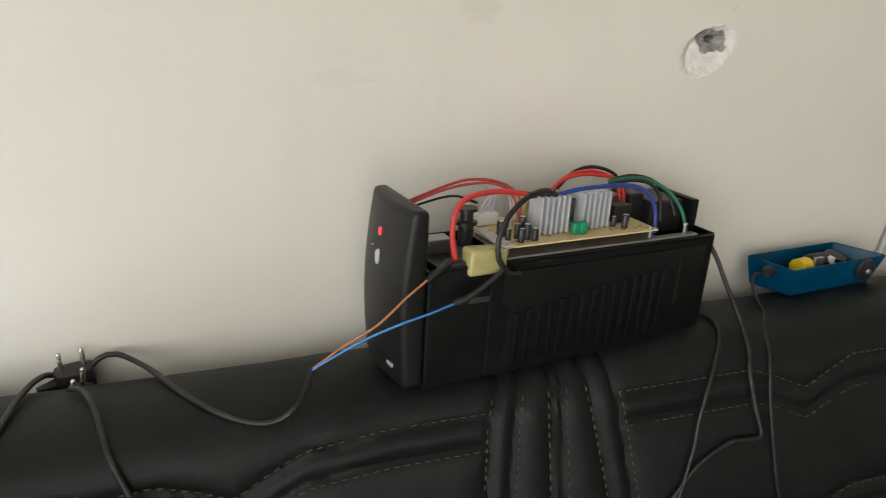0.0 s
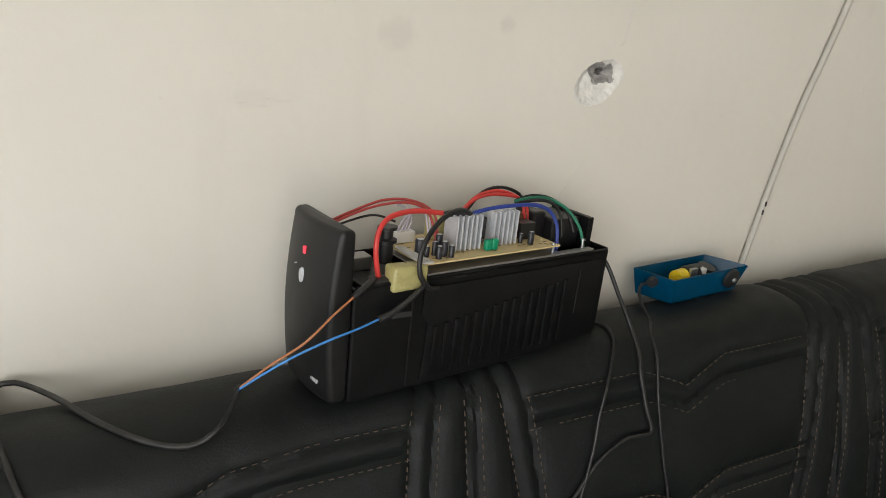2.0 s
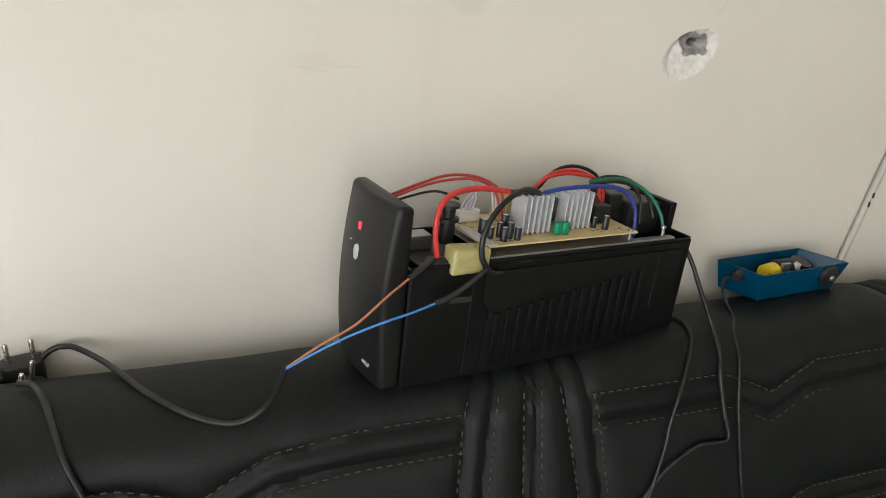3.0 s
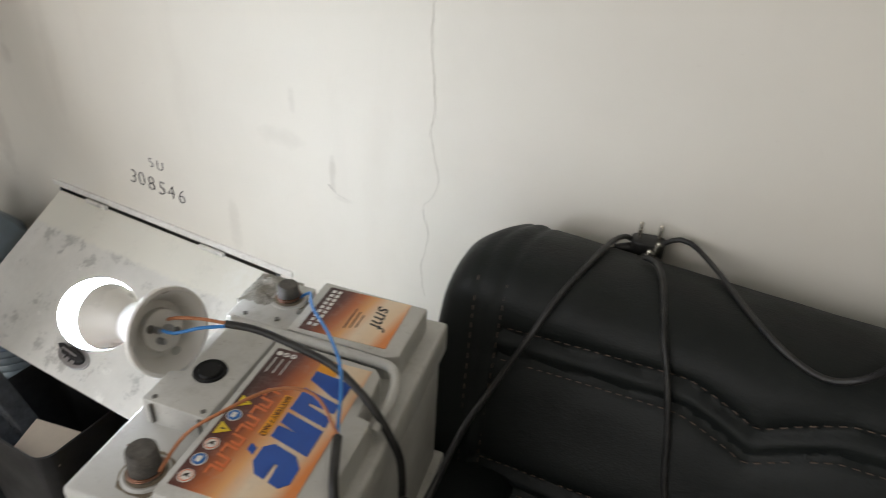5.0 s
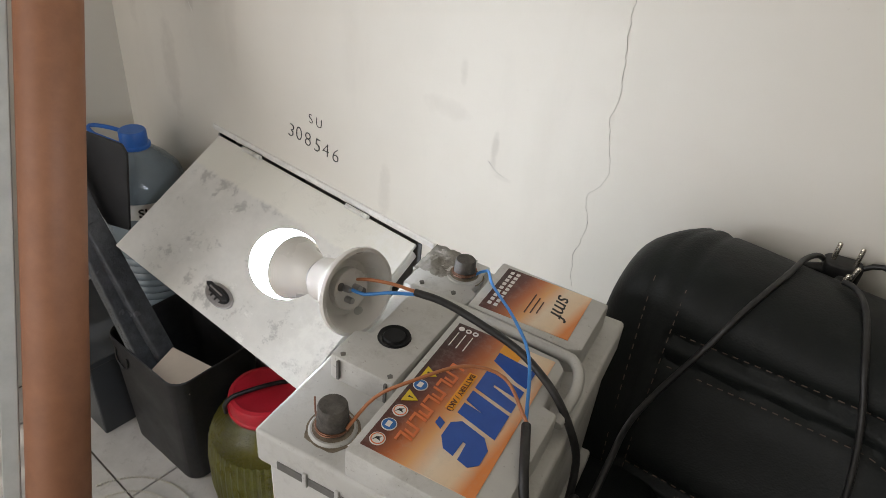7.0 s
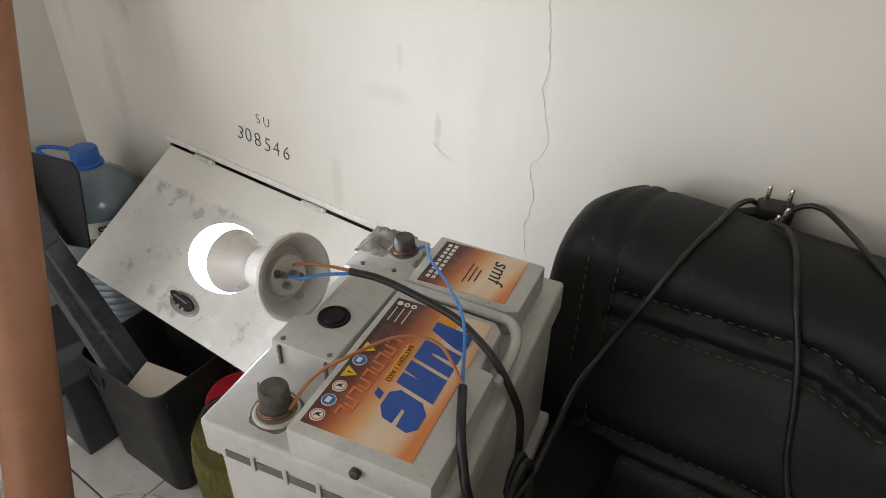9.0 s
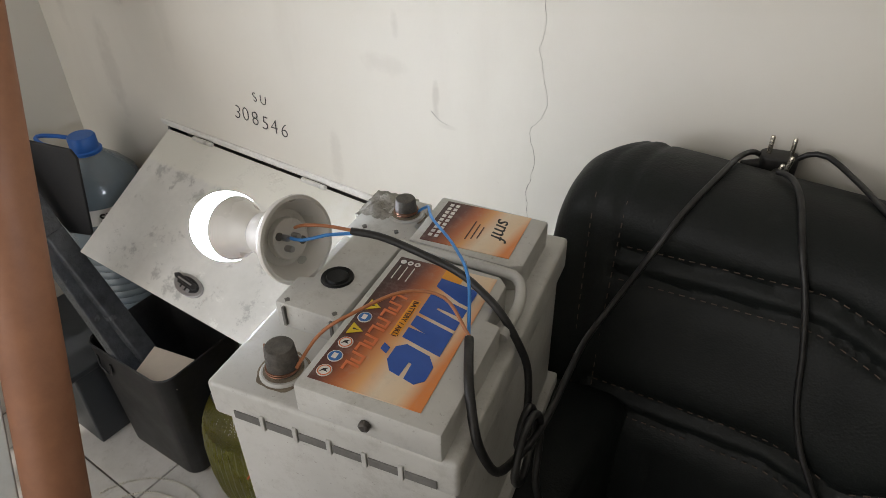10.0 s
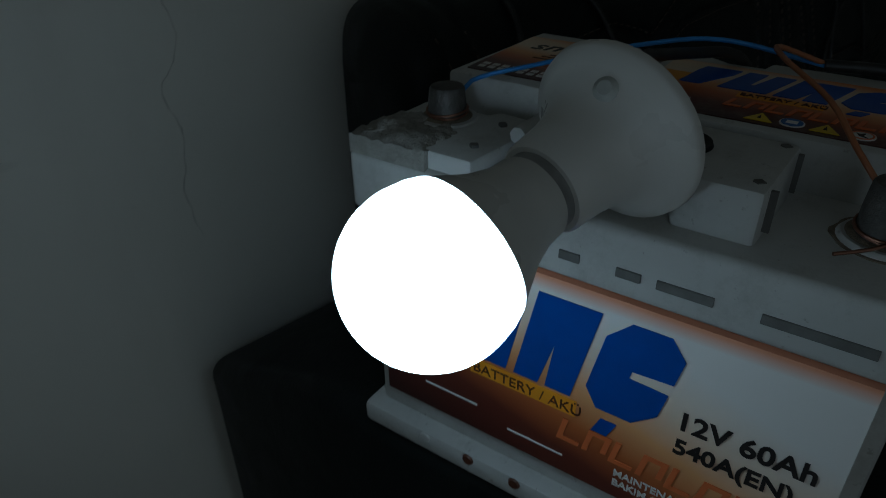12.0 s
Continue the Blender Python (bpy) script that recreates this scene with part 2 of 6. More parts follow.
PANEL = simple("charcoal_satin_plastic", (0.0075, 0.0078, 0.0082), 0.42, vary=0.2, scale=30, bump=0.15, dust=0.03, dust_col=(0.12, 0.12, 0.115), Specular_IOR_Level=0.36)
RUBBER = simple("black_cable_rubber", (0.009, 0.009, 0.0095), 0.45, vary=0.3, scale=80, dust=0.05)
TAPE = simple("black_insulating_tape", (0.02, 0.02, 0.021), 0.32, vary=0.3, scale=120, bump=0.5, dist=0.001)
RED = simple("red_wire_sleeve", (0.62, 0.045, 0.04), 0.38, vary=0.15, scale=120)
DKRED = simple("dull_red_wire", (0.40, 0.05, 0.045), 0.42, vary=0.2, scale=120)
BLUE = simple("blue_wire_sleeve", (0.05, 0.24, 0.62), 0.38, vary=0.15, scale=120)
NAVY = simple("dark_blue_wire_sleeve", (0.025, 0.05, 0.26), 0.38, vary=0.15, scale=120)
BROWN = simple("brown_wire_sleeve", (0.40, 0.15, 0.06), 0.42, vary=0.2, scale=120)
GREEN = simple("green_wire_sleeve", (0.01, 0.16, 0.09), 0.4, vary=0.2, scale=120)
LILAC = simple("pale_lilac_wire", (0.55, 0.50, 0.60), 0.45, vary=0.1, scale=120)
WHITEP = simple("white_connector_plastic", (0.72, 0.71, 0.67), 0.45, vary=0.08, scale=60)
PORCELAIN = simple("off_white_socket_plastic", (0.66, 0.645, 0.605), 0.30, vary=0.06, scale=30, bump=0.05, dust=0.12)
COPPER = simple("copper_strands", (0.26, 0.13, 0.085), 0.42, metal=0.9, vary=0.25, scale=160)
LEAD = simple("oxidised_lead", (0.085, 0.078, 0.070), 0.62, metal=0.35, vary=0.5, scale=110, bump=0.6, dist=0.001, dust=0.22, dust_col=(0.22, 0.19, 0.15))
ALU = simple("brushed_aluminium", (0.60, 0.62, 0.65), 0.42, metal=0.35, vary=0.12, scale=70)
STEEL = simple("zinc_plated_steel", (0.42, 0.42, 0.42), 0.36, metal=0.9, vary=0.2, scale=60)
BRASS = simple("nickel_plug_pin", (0.62, 0.58, 0.50), 0.25, metal=0.95, vary=0.1, scale=60)
PCB = simple("pale_yellow_board", (0.62, 0.49, 0.25), 0.5, vary=0.15, scale=90)
PCBDARK = simple("board_ink", (0.10, 0.09, 0.06), 0.6, vary=0.2)
BLACKP = simple("black_part_plastic", (0.015, 0.015, 0.016), 0.4, vary=0.2, scale=60)
CANS = simple("capacitor_sleeve", (0.02, 0.02, 0.025), 0.3, vary=0.2, scale=60)
GREENCAP = simple("green_film_capacitor", (0.0, 0.25, 0.12), 0.3, vary=0.1, scale=60)
YTAPE = simple("yellowed_clear_tape", (0.42, 0.38, 0.16), 0.28, vary=0.2, scale=70, bump=0.4, dist=0.001)
BLUEBOX = simple("translucent_blue_plastic", (0.0, 0.075, 0.165), 0.20, vary=0.25, scale=25, bump=0.1, Transmission_Weight=0.35)
YELLOW = simple("bright_yellow_plastic", (0.72, 0.52, 0.02), 0.4, vary=0.12, scale=60)
INKBLUE = simple("logo_blue_ink", (0.012, 0.075, 0.36), 0.40, vary=0.12, scale=60, bump=0)
INKORANGE = simple("logo_orange_ink", (0.80, 0.34, 0.015), 0.42, vary=0.1, scale=60, bump=0)
INKRED = simple("orange_outline_ink", (0.66, 0.17, 0.05), 0.42, vary=0.1, scale=60, bump=0)
INKBLACK = simple("black_print", (0.02, 0.016, 0.015), 0.5, vary=0.1, bump=0)
INKBROWN = simple("dark_brown_print", (0.09, 0.03, 0.015), 0.5, vary=0.1, bump=0)
HOLE = simple("shadowed_grey_slot", (0.14, 0.135, 0.125), 0.7, vary=0.3)
INKWHITE = simple("white_print", (0.76, 0.74, 0.70), 0.5, vary=0.05, bump=0)
PENCIL = simple("dark_pen_line", (0.05, 0.045, 0.045), 0.7, vary=0.3, scale=200, bump=0)
TUBE = simple("brown_cardboard_tube", (0.27, 0.115, 0.055), 0.55, vary=0.18, scale=22, bump=0.2)
GREYBOARD = simple("pale_grey_board", (0.45, 0.46, 0.43), 0.5, vary=0.15, scale=20)
BINP = simple("scuffed_black_bin_plastic", (0.012, 0.012, 0.013), 0.5, vary=0.4, scale=22, dust=0.18, dust_col=(0.10, 0.09, 0.075))
BOARD = simple("matt_black_board", (0.012, 0.012, 0.013), 0.55, vary=0.3, scale=20)
PLANK = simple("film_wrapped_grey_plank", (0.085, 0.09, 0.096), 0.22, vary=0.4, scale=40, bump=0.6, dist=0.003)
FILM = simple("crumpled_white_film", (0.58, 0.58, 0.57), 0.3, vary=0.2, scale=60, bump=0.8, dist=0.004)
PAPER = simple("cream_paper", (0.66, 0.56, 0.45), 0.7, vary=0.08, scale=20)
PET = simple("cloudy_clear_pet", (0.42, 0.50, 0.55), 0.16, vary=0.10, scale=18, bump=0.3, dist=0.002, Transmission_Weight=0.62)
BLUECAP = simple("blue_cap_plastic", (0.03, 0.14, 0.48), 0.35, vary=0.1, scale=60)
REDLID = simple("red_lid_plastic", (0.52, 0.02, 0.035), 0.35, vary=0.12, scale=40)
JAR = clear("thick_clear_jar_plastic", (0.92, 0.93, 0.82), 0.10)
PICKLE = simple("yellow_green_pickle_brine", (0.30, 0.29, 0.055), 0.3, vary=0.45, scale=28, bump=0.7, dist=0.006)
BENCH = simple("dark_grey_cabinet_laminate", (0.045, 0.05, 0.055), 0.4, vary=0.3, scale=14)
BEADS = simple("pale_bead_chain", (0.55, 0.52, 0.44), 0.4, vary=0.1)
LAMP_GLOW = glow("lit_led_dome", (0.80, 0.90, 1.0), BULB)
LED_RED = glow("lit_red_indicator", (1.0, 0.06, 0.10), 0.5)
CONDUIT = simple("pale_grey_trunking", (0.50, 0.48, 0.43), 0.5, vary=0.12, scale=30)
GRIME = simple("brown_terminal_grime", (0.21, 0.17, 0.12), 0.85, vary=0.6, scale=260, bump=0.6, dist=0.001)
MUD = simple("dried_grey_crust", (0.27, 0.255, 0.225), 0.9, vary=0.35, scale=90, bump=0.8, dist=0.002)


# ---- mesh helpers ----
def empty(name, m, label, category, group=""):
    ob = new(name)
    ob.empty_display_size = 0.05
    ob.matrix_world = m
    return tagged(ob, label, category, group)


def part(name, bm, material, parent=None, label="", smooth=None):
    """Links a bmesh as one mesh object, under a thing or a part if given."""
    me = bpy.data.meshes.new(name)
    if smooth is not None:
        for f in bm.faces:
            f.smooth = True
    bm.normal_update()
    bm.to_mesh(me)
    bm.free()
    for mm in (material if isinstance(material, (list, tuple)) else [material]):
        me.materials.append(mm)
    if smooth is not None:
        try:
            me.set_sharp_from_angle(angle=radians(smooth))
        except AttributeError:
            pass
    ob = new(name, me)
    if parent:
        ob.parent = parent
    if label:
        tagged(ob, label)
    return ob


def again(ob, m, parent):
    """A further part on the same mesh."""
    o = new(ob.name, ob.data)
    o.parent = parent
    o.matrix_basis = m
    return o


def box(x0, x1, y0, y1, z0, z1, bevel=0.0, seg=2, bm=None):
    own = bm is None
    b = bmesh.new()
    bmesh.ops.create_cube(b, size=1, matrix=Matrix.Translation(((x0 + x1) / 2, (y0 + y1) / 2, (z0 + z1) / 2)) @ Matrix.Diagonal((x1 - x0, y1 - y0, z1 - z0, 1)))
    if bevel:
        bmesh.ops.bevel(b, geom=b.edges[:], offset=bevel, segments=seg, profile=0.5, affect="EDGES")
    if own:
        return b
    merge(bm, b)
    return bm


def merge(bm, other, m=None):
    me = bpy.data.meshes.new("tmp")
    if m is not None:
        bmesh.ops.transform(other, matrix=m, verts=other.verts[:])
    other.to_mesh(me)
    other.free()
    bm.from_mesh(me)
    bpy.data.meshes.remove(me)
    return bm


def prism(pts, z0, z1, bevel=0.0, seg=2):
    """An upright prism over a plan outline."""
    b = bmesh.new()
    f = b.faces.new([b.verts.new((x, y, z0)) for x, y in pts])
    r = bmesh.ops.extrude_face_region(b, geom=[f])
    bmesh.ops.translate(b, vec=(0, 0, z1 - z0), verts=[v for v in r["geom"] if isinstance(v, bmesh.types.BMVert)])
    bmesh.ops.recalc_face_normals(b, faces=b.faces[:])
    if bevel:
        bmesh.ops.bevel(b, geom=b.edges[:], offset=bevel, segments=seg, profile=0.5, affect="EDGES")
    return b


def lathe(profile, n=32, m=None):
    """Turns (radius, height) rows about z; a zero radius closes the end."""
    b = bmesh.new()
    rings = []
    for r, z in profile:
        if r < 1e-6:
            rings.append([b.verts.new((0, 0, z))])
        else:
            rings.append([b.verts.new((r * math.cos(2 * math.pi * k / n), r * math.sin(2 * math.pi * k / n), z)) for k in range(n)])
    for a, c in zip(rings, rings[1:]):
        for k in range(n):
            q = [a[k % len(a)], a[(k + 1) % len(a)], c[(k + 1) % len(c)], c[k % len(c)]]
            q = list(dict.fromkeys(q))
            if len(q) > 2:
                b.faces.new(q)
    bmesh.ops.recalc_face_normals(b, faces=b.faces[:])
    if m is not None:
        bmesh.ops.transform(b, matrix=m, verts=b.verts[:])
    return b


def spline(pts, step=0.006):
    """A smooth line through the points (Catmull-Rom)."""
    p = [Vector(q) for q in pts]
    p = [2 * p[0] - p[1], *p, 2 * p[-1] - p[-2]]
    out = []
    for i in range(1, len(p) - 2):
        n = max(2, int((p[i + 1] - p[i]).length / step))
        for k in range(n):
            t = k / n
            a, b, c, d = p[i - 1:i + 3]
            out.append(0.5 * (2 * b + (c - a) * t + (2 * a - 5 * b + 4 * c - d) * t * t + (3 * b - a - 3 * c + d) * t ** 3))
    out.append(p[-2])
    return out


def tube(pts, r, n=8, step=0.006, smooth_line=True, r_end=None):
    """A round cable along the points."""
    line = spline(pts, step) if smooth_line else [Vector(q) for q in pts]
    b = bmesh.new()
    rings = []
    side = None
    for i, q in enumerate(line):
        d = (line[min(i + 1, len(line) - 1)] - line[max(i - 1, 0)]).normalized()
        if side is None:
            side = d.orthogonal().normalized()
        side = (side - d * side.dot(d)).normalized()
        up = d.cross(side)
        rr = r if r_end is None else r + (r_end - r) * i / max(1, len(line) - 1)
        rings.append([b.verts.new(q + rr * (math.cos(2 * math.pi * k / n) * side + math.sin(2 * math.pi * k / n) * up)) for k in range(n)])
    for a, c in zip(rings, rings[1:]):
        for k in range(n):
            b.faces.new((a[k], a[(k + 1) % n], c[(k + 1) % n], c[k]))
    b.faces.new(rings[0][::-1])
    b.faces.new(rings[-1])
    return b


def cable(name, pts, r, material, parent=None, label="", category="", **kw):
    ob = part(name, tube(pts, r, **kw), material, parent, label, smooth=60)
    if category:
        tagged(ob, label, category)
    return ob


def writing(name, text, size, material, parent, m, label="", depth=0.0002, shear=0.0, align="LEFT", thick=0.0):
    """Letters in the built-in font, turned into a mesh."""
    cu = bpy.data.curves.new(name, "FONT")
    cu.body, cu.size, cu.extrude, cu.shear, cu.align_x = text, size, depth, shear, align
    cu.offset = thick
    cu.resolution_u = 3
    tmp = new("tmp_text", cu)
    bpy.context.view_layer.update()
    me = bpy.data.meshes.new_from_object(tmp.evaluated_get(bpy.context.evaluated_depsgraph_get()))
    me.name = name
    bpy.data.objects.remove(tmp)
    bpy.data.curves.remove(cu)
    me.materials.clear()
    me.materials.append(material)
    ob = new(name, me)
    if parent:
        ob.parent = parent
    ob.matrix_basis = m
    if label:
        tagged(ob, label)
    return ob


def plan_shape(pts, thickness=0.0004):
    return prism(pts, 0, thickness)


def basis(origin, x, y):
    x, y = Vector(x).normalized(), Vector(y).normalized()
    z = x.cross(y)
    return Matrix(((x.x, y.x, z.x, origin[0]), (x.y, y.y, z.y, origin[1]), (x.z, y.z, z.z, origin[2]), (0, 0, 0, 1)))


# ---- the room ----
X0, X1, Y0, H = -1.64, 3.2, -3.4, 2.6          # left wall, right wall, back wall, ceiling
HX0, HX1, HZ0, HZ1 = -1.303, -0.803, 0.337, 0.638  # hatch opening
CX, CZ, CR = 0.349, 1.143, 0.050                # broken plaster hole, and half its patch


def rects_wall(xs, zs, skip, y0, y1):
    """Wall blocks between the cuts xs and zs, leaving out the cells in skip."""
    b = bmesh.new()
    for i in range(len(xs) - 1):
        for k in range(len(zs) - 1):
            if (i, k) not in skip:
                box(xs[i], xs[i + 1], y0, y1, zs[k], zs[k + 1], bm=b)
    bmesh.ops.remove_doubles(b, verts=b.verts[:], dist=1e-5)
    # drop the inner faces where two blocks meet
    seen = {}
    for f in b.faces:
        c = f.calc_center_median()
        seen.setdefault((round(c.x, 4), round(c.y, 4), round(c.z, 4)), []).append(f)
    bmesh.ops.delete(b, geom=[f for fs in seen.values() if len(fs) > 1 for f in fs], context="FACES")
    return b


wall_north = part("wall_north", rects_wall([X0 - 0.12, HX0, HX1, CX - CR, CX + CR, X1 + 0.12], [0, HZ0, HZ1, CZ - CR, CZ + CR, H], {(1, 1), (3, 3)}, 0.0, 0.2), WALL)
tagged(wall_north, "cream painted plaster wall with scuffs and hairline cracks", "wall", kind="structure")

# broken plaster: a ragged crater, white at its lip and grey mortar inside
b = bmesh.new()
N = 72
grid = [[None] * (N + 1) for _ in range(N + 1)]
kind = {}
for i in range(N + 1):
    for k in range(N + 1):
        x, z = CX - CR + 2 * CR * i / N, CZ - CR + 2 * CR * k / N
        dx, dz = x - CX, z - CZ
        # an oval dish leaning to the upper right, its core broken down to grey mortar near the top
        tx, tz = 0.88 * dx + 0.47 * dz, 0.88 * dz - 0.47 * dx
        r = math.hypot(tx / 0.0345, tz / 0.0225) + 0.12 * noise.noise((x * 42, z * 42, 1.7)) + 0.05 * noise.noise((x * 150, z * 150, 4))
        cx_, cz_ = x - 0.352, z - 1.1535
        q = math.hypot((cx_ + 0.5 * cz_) / 0.0195, cz_ / 0.0118) + 0.34 * noise.noise((x * 75, z * 75, 9)) + 0.22 * noise.noise((x * 210, z * 210, 2))
        y = 0.0
        if r < 1:
            y = 0.0050 * min(1, (1 - r) * 3.5) + 0.0012 * noise.noise((x * 170, z * 170, 3))
        inner = r < 0.97 and q < 1
        if inner:
            y += 0.008 * min(1, (1 - q) * 2.2) + 0.0022 * noise.noise((x * 260, z * 260, 6))
        h = math.hypot(x - 0.357, (z - 1.1545) * 1.3)
        if h < 0.0048:
            y += 0.018
        kind[i, k] = 3 if h < 0.0048 else 2 if inner else 1 if r < 1 else 0
        grid[i][k] = b.verts.new((x, max(0, y), z))
for i in range(N):
    for k in range(N):
        f = b.faces.new((grid[i][k], grid[i + 1][k], grid[i + 1][k + 1], grid[i][k + 1]))
        f.material_index = max(kind[i, k], kind[i + 1, k + 1])
part("broken_plaster", b, [WALL, PLASTER, MORTAR, CAVITY], wall_north, "ragged hole with white lip and grey mortar")


SCUFF = simple("brown_scuff", (0.36, 0.33, 0.29), 0.9, vary=0.6, scale=90)
CRACK = simple("crack_dust", (0.46, 0.43, 0.38), 0.9, vary=0.9, scale=45)


def crack(name, pts, w, label=""):
    """A hairline crack: a thin dark line half sunk in the paint."""
    line = spline(pts, 0.0025)
    b = bmesh.new()
    last = None
    for i, q in enumerate(line):
        j = 0.0026 * noise.noise((q.x * 60, q.z * 60, 5)) + 0.0016 * noise.noise((q.x * 210, q.z * 210, 1))
        ww = w * (0.15 + 1.5 * abs(noise.noise((q.x * 55, q.z * 55, 8))))
        row = [b.verts.new((q.x + j - ww, -0.0005, q.z)), b.verts.new((q.x + j, -0.0009, q.z)), b.verts.new((q.x + j + ww, -0.0005, q.z))]
        if last:
            b.faces.new((last[0], last[1], row[1], row[0]))
            b.faces.new((last[1], last[2], row[2], row[1]))
        last = row
    return part(name, b, PLASTER if name == "wall_scratch" else SCUFF if name == "wall_scuff" else CRACK, wall_north, label)


crack("wall_crack", [(-0.548, 0, 1.60), (-0.556, 0, 1.35), (-0.546, 0, 1.20), (-0.550, 0, 1.071), (-0.552, 0, 1.021), (-0.544, 0, 0.957), (-0.549, 0, 0.923), (-0.541, 0, 0.885),
                     (-0.537, 0, 0.857), (-0.555, 0, 0.824), (-0.547, 0, 0.785), (-0.556, 0, 0.738), (-0.549, 0, 0.698)], 0.0005, "thin dark hairline crack")
crack("wall_scratch", [(0.312, 0, 1.011), (0.323, 0, 1.027), (0.336, 0, 1.046)], 0.0012)
crack("wall_scratch", [(0.371, 0, 1.182), (0.379, 0, 1.192), (0.382, 0, 1.225)], 0.0014)
for x, z, w in ((-0.046, 1.1245, 0.010), (-0.030, 1.1215, 0.008), (-0.012, 1.1255, 0.014), (-0.022, 1.1275, 0.006)):
    crack("wall_scratch", [(x, 0, z), (x + 0.5 * w, 0, z + 0.0012), (x + w, 0, z - 0.0006)], 0.0010)
crack("wall_scratch", [(-1.375, 0, 0.885), (-1.362, 0, 0.868), (-1.352, 0, 0.850)], 0.0016)
crack("wall_scuff", [(-0.699, 0, 0.816), (-0.690, 0, 0.808), (-0.680, 0, 0.804), (-0.670, 0, 0.803)], 0.0008)
for x, z, r in ((0.180, 1.072, 0.0022), (0.162, 1.178, 0.0020), (0.402, 1.183, 0.0020), (-0.070, 0.930, 0.0020), (-0.121, 0.902, 0.0025), (-0.144, 0.876, 0.0022), (0.372, 1.182, 0.0018), (-0.72, 0.872, 0.0016)):
    part("wall_chip", lathe([(0, -0.0006), (r * 0.6, -0.0008), (r, -0.0002)], 9, Matrix.Translation((x, 0, z)) @ pose(0, 0, 0, -90, 0, 0) @ Matrix.Diagonal((1, 1, -1, 1))), MORTAR, wall_north)

# pen marks beside the hatch
marks = empty("wall_handwriting", pose(0, 0, 0), "dark handwritten letters and number on wall", "writing")
px = -1.106
for ch, dz, turn in (("3", 0.0035, -8), ("0", 0.002, 5), ("8", 0.0, 4), ("5", -0.001, -4), ("4", -0.003, 3), ("6", -0.003, -3)):
    writing("numeral", ch, 0.036, PENCIL, marks, Matrix.Translation((px, -0.0009, 0.7045 + dz)) @ pose(0, 0, 0, 90, 0, 0) @ pose(0, 0, 0, 0, 0, turn), thick=-0.0007, shear=0.12)
    px += 0.0216
px = -1.049
for ch, turn in (("S", 6), ("U", -4)):
    writing("capital_letter", ch, 0.023, PENCIL, marks, Matrix.Translation((px, -0.0009, 0.7475)) @ pose(0, 0, 0, 90, 0, 0) @ pose(0, 0, 0, 0, 0, turn), thick=-0.0004)
    px += 0.0150

# left wall with its window, back wall with the shop front, right wall, floor, ceiling
WY0, WY1, WZ0, WZ1 = -2.85, -1.05, 0.40, 2.30
b = rects_wall([Y0 - 0.12, WY0, WY1, 0.0], [0, WZ0, WZ1, H], {(1, 1)}, 0.0, 0.14)
bmesh.ops.transform(b, matrix=Matrix(((0, 1, 0, X0 - 0.14), (1, 0, 0, 0), (0, 0, 1, 0), (0, 0, 0, 1))), verts=b.verts[:])
bmesh.ops.recalc_face_normals(b, faces=b.faces[:])
wall_west = tagged(part("wall_west", b, WALL), "cream painted side wall with window opening", "wall", kind="structure")
FX0, FX1 = -1.50, 0.20
wall_south = part("wall_south", rects_wall([X0 - 0.14, FX0, FX1, X1 + 0.12], [0, 0.3, 2.35, H], {(1, 1)}, Y0 - 0.14, Y0), WALL)
tagged(wall_south, "cream painted wall with a wide glazed opening", "wall", kind="structure")
wall_east = tagged(part("wall_east", box(X1, X1 + 0.12, Y0, 0.0, 0, H), WALL), "cream painted end wall", "wall", kind="structure")
tagged(part("ceiling", box(X0 - 0.14, X1 + 0.12, Y0 - 0.14, 0.2, H, H + 0.15), CEIL), "white painted ceiling", "ceiling", kind="structure")
tagged(part("wall_outer", box(X0 - 0.14, X1 + 0.12, 0.203, 0.26, -0.12, H + 0.1), CEIL), "plain outer skin behind the painted wall", "wall", kind="structure")
floor = tagged(part("floor", box(X0 - 0.14, X1 + 0.12, Y0 - 0.14, 0.2, -0.12, -0.006), GROUT), "white ceramic tile floor with dark joints", "floor", kind="structure")
tagged(part("ground", box(-60, 60, -60, 60, -0.5, -0.14), simple("pale_paving", (0.30, 0.29, 0.27), 0.8, scale=4)), "pale paved ground outside", "ground", kind="structure")


def glazing(name, w, h, m, label):
    g = empty(name, m, label, "window")
    g["kind"] = "structure"
    for x0, x1, z0, z1 in ((0, w, 0, 0.05), (0, w, h - 0.05, h), (0, 0.05, 0.05, h - 0.05), (w - 0.05, w, 0.05, h - 0.05), (w / 2 - 0.025, w / 2 + 0.025, 0.05, h - 0.05)):
        part("window_frame", box(x0, x1, -0.025, 0.025, z0, z1, 0.003), GREYBOARD, g)
    for x0, x1 in ((0.05, w / 2 - 0.025), (w / 2 + 0.025, w - 0.05)):
        p = part("pane", box(x0, x1, -0.002, 0.002, 0.05, h - 0.05), clear("window_glass", (1, 1, 1), 0.0) if "window_glass" not in bpy.data.materials else bpy.data.materials["window_glass"], g)
        p.visible_shadow = False


glazing("window_1", WY1 - WY0, WZ1 - WZ0, Matrix.Translation((X0 - 0.10, WY0, WZ0)) @ pose(0, 0, 0, 0, 0, 90), "grey framed two-pane window")
glazing("window_2", FX1 - FX0, 2.05, Matrix.Translation((FX0, Y0 - 0.10, 0.3)), "wide grey framed shop window")

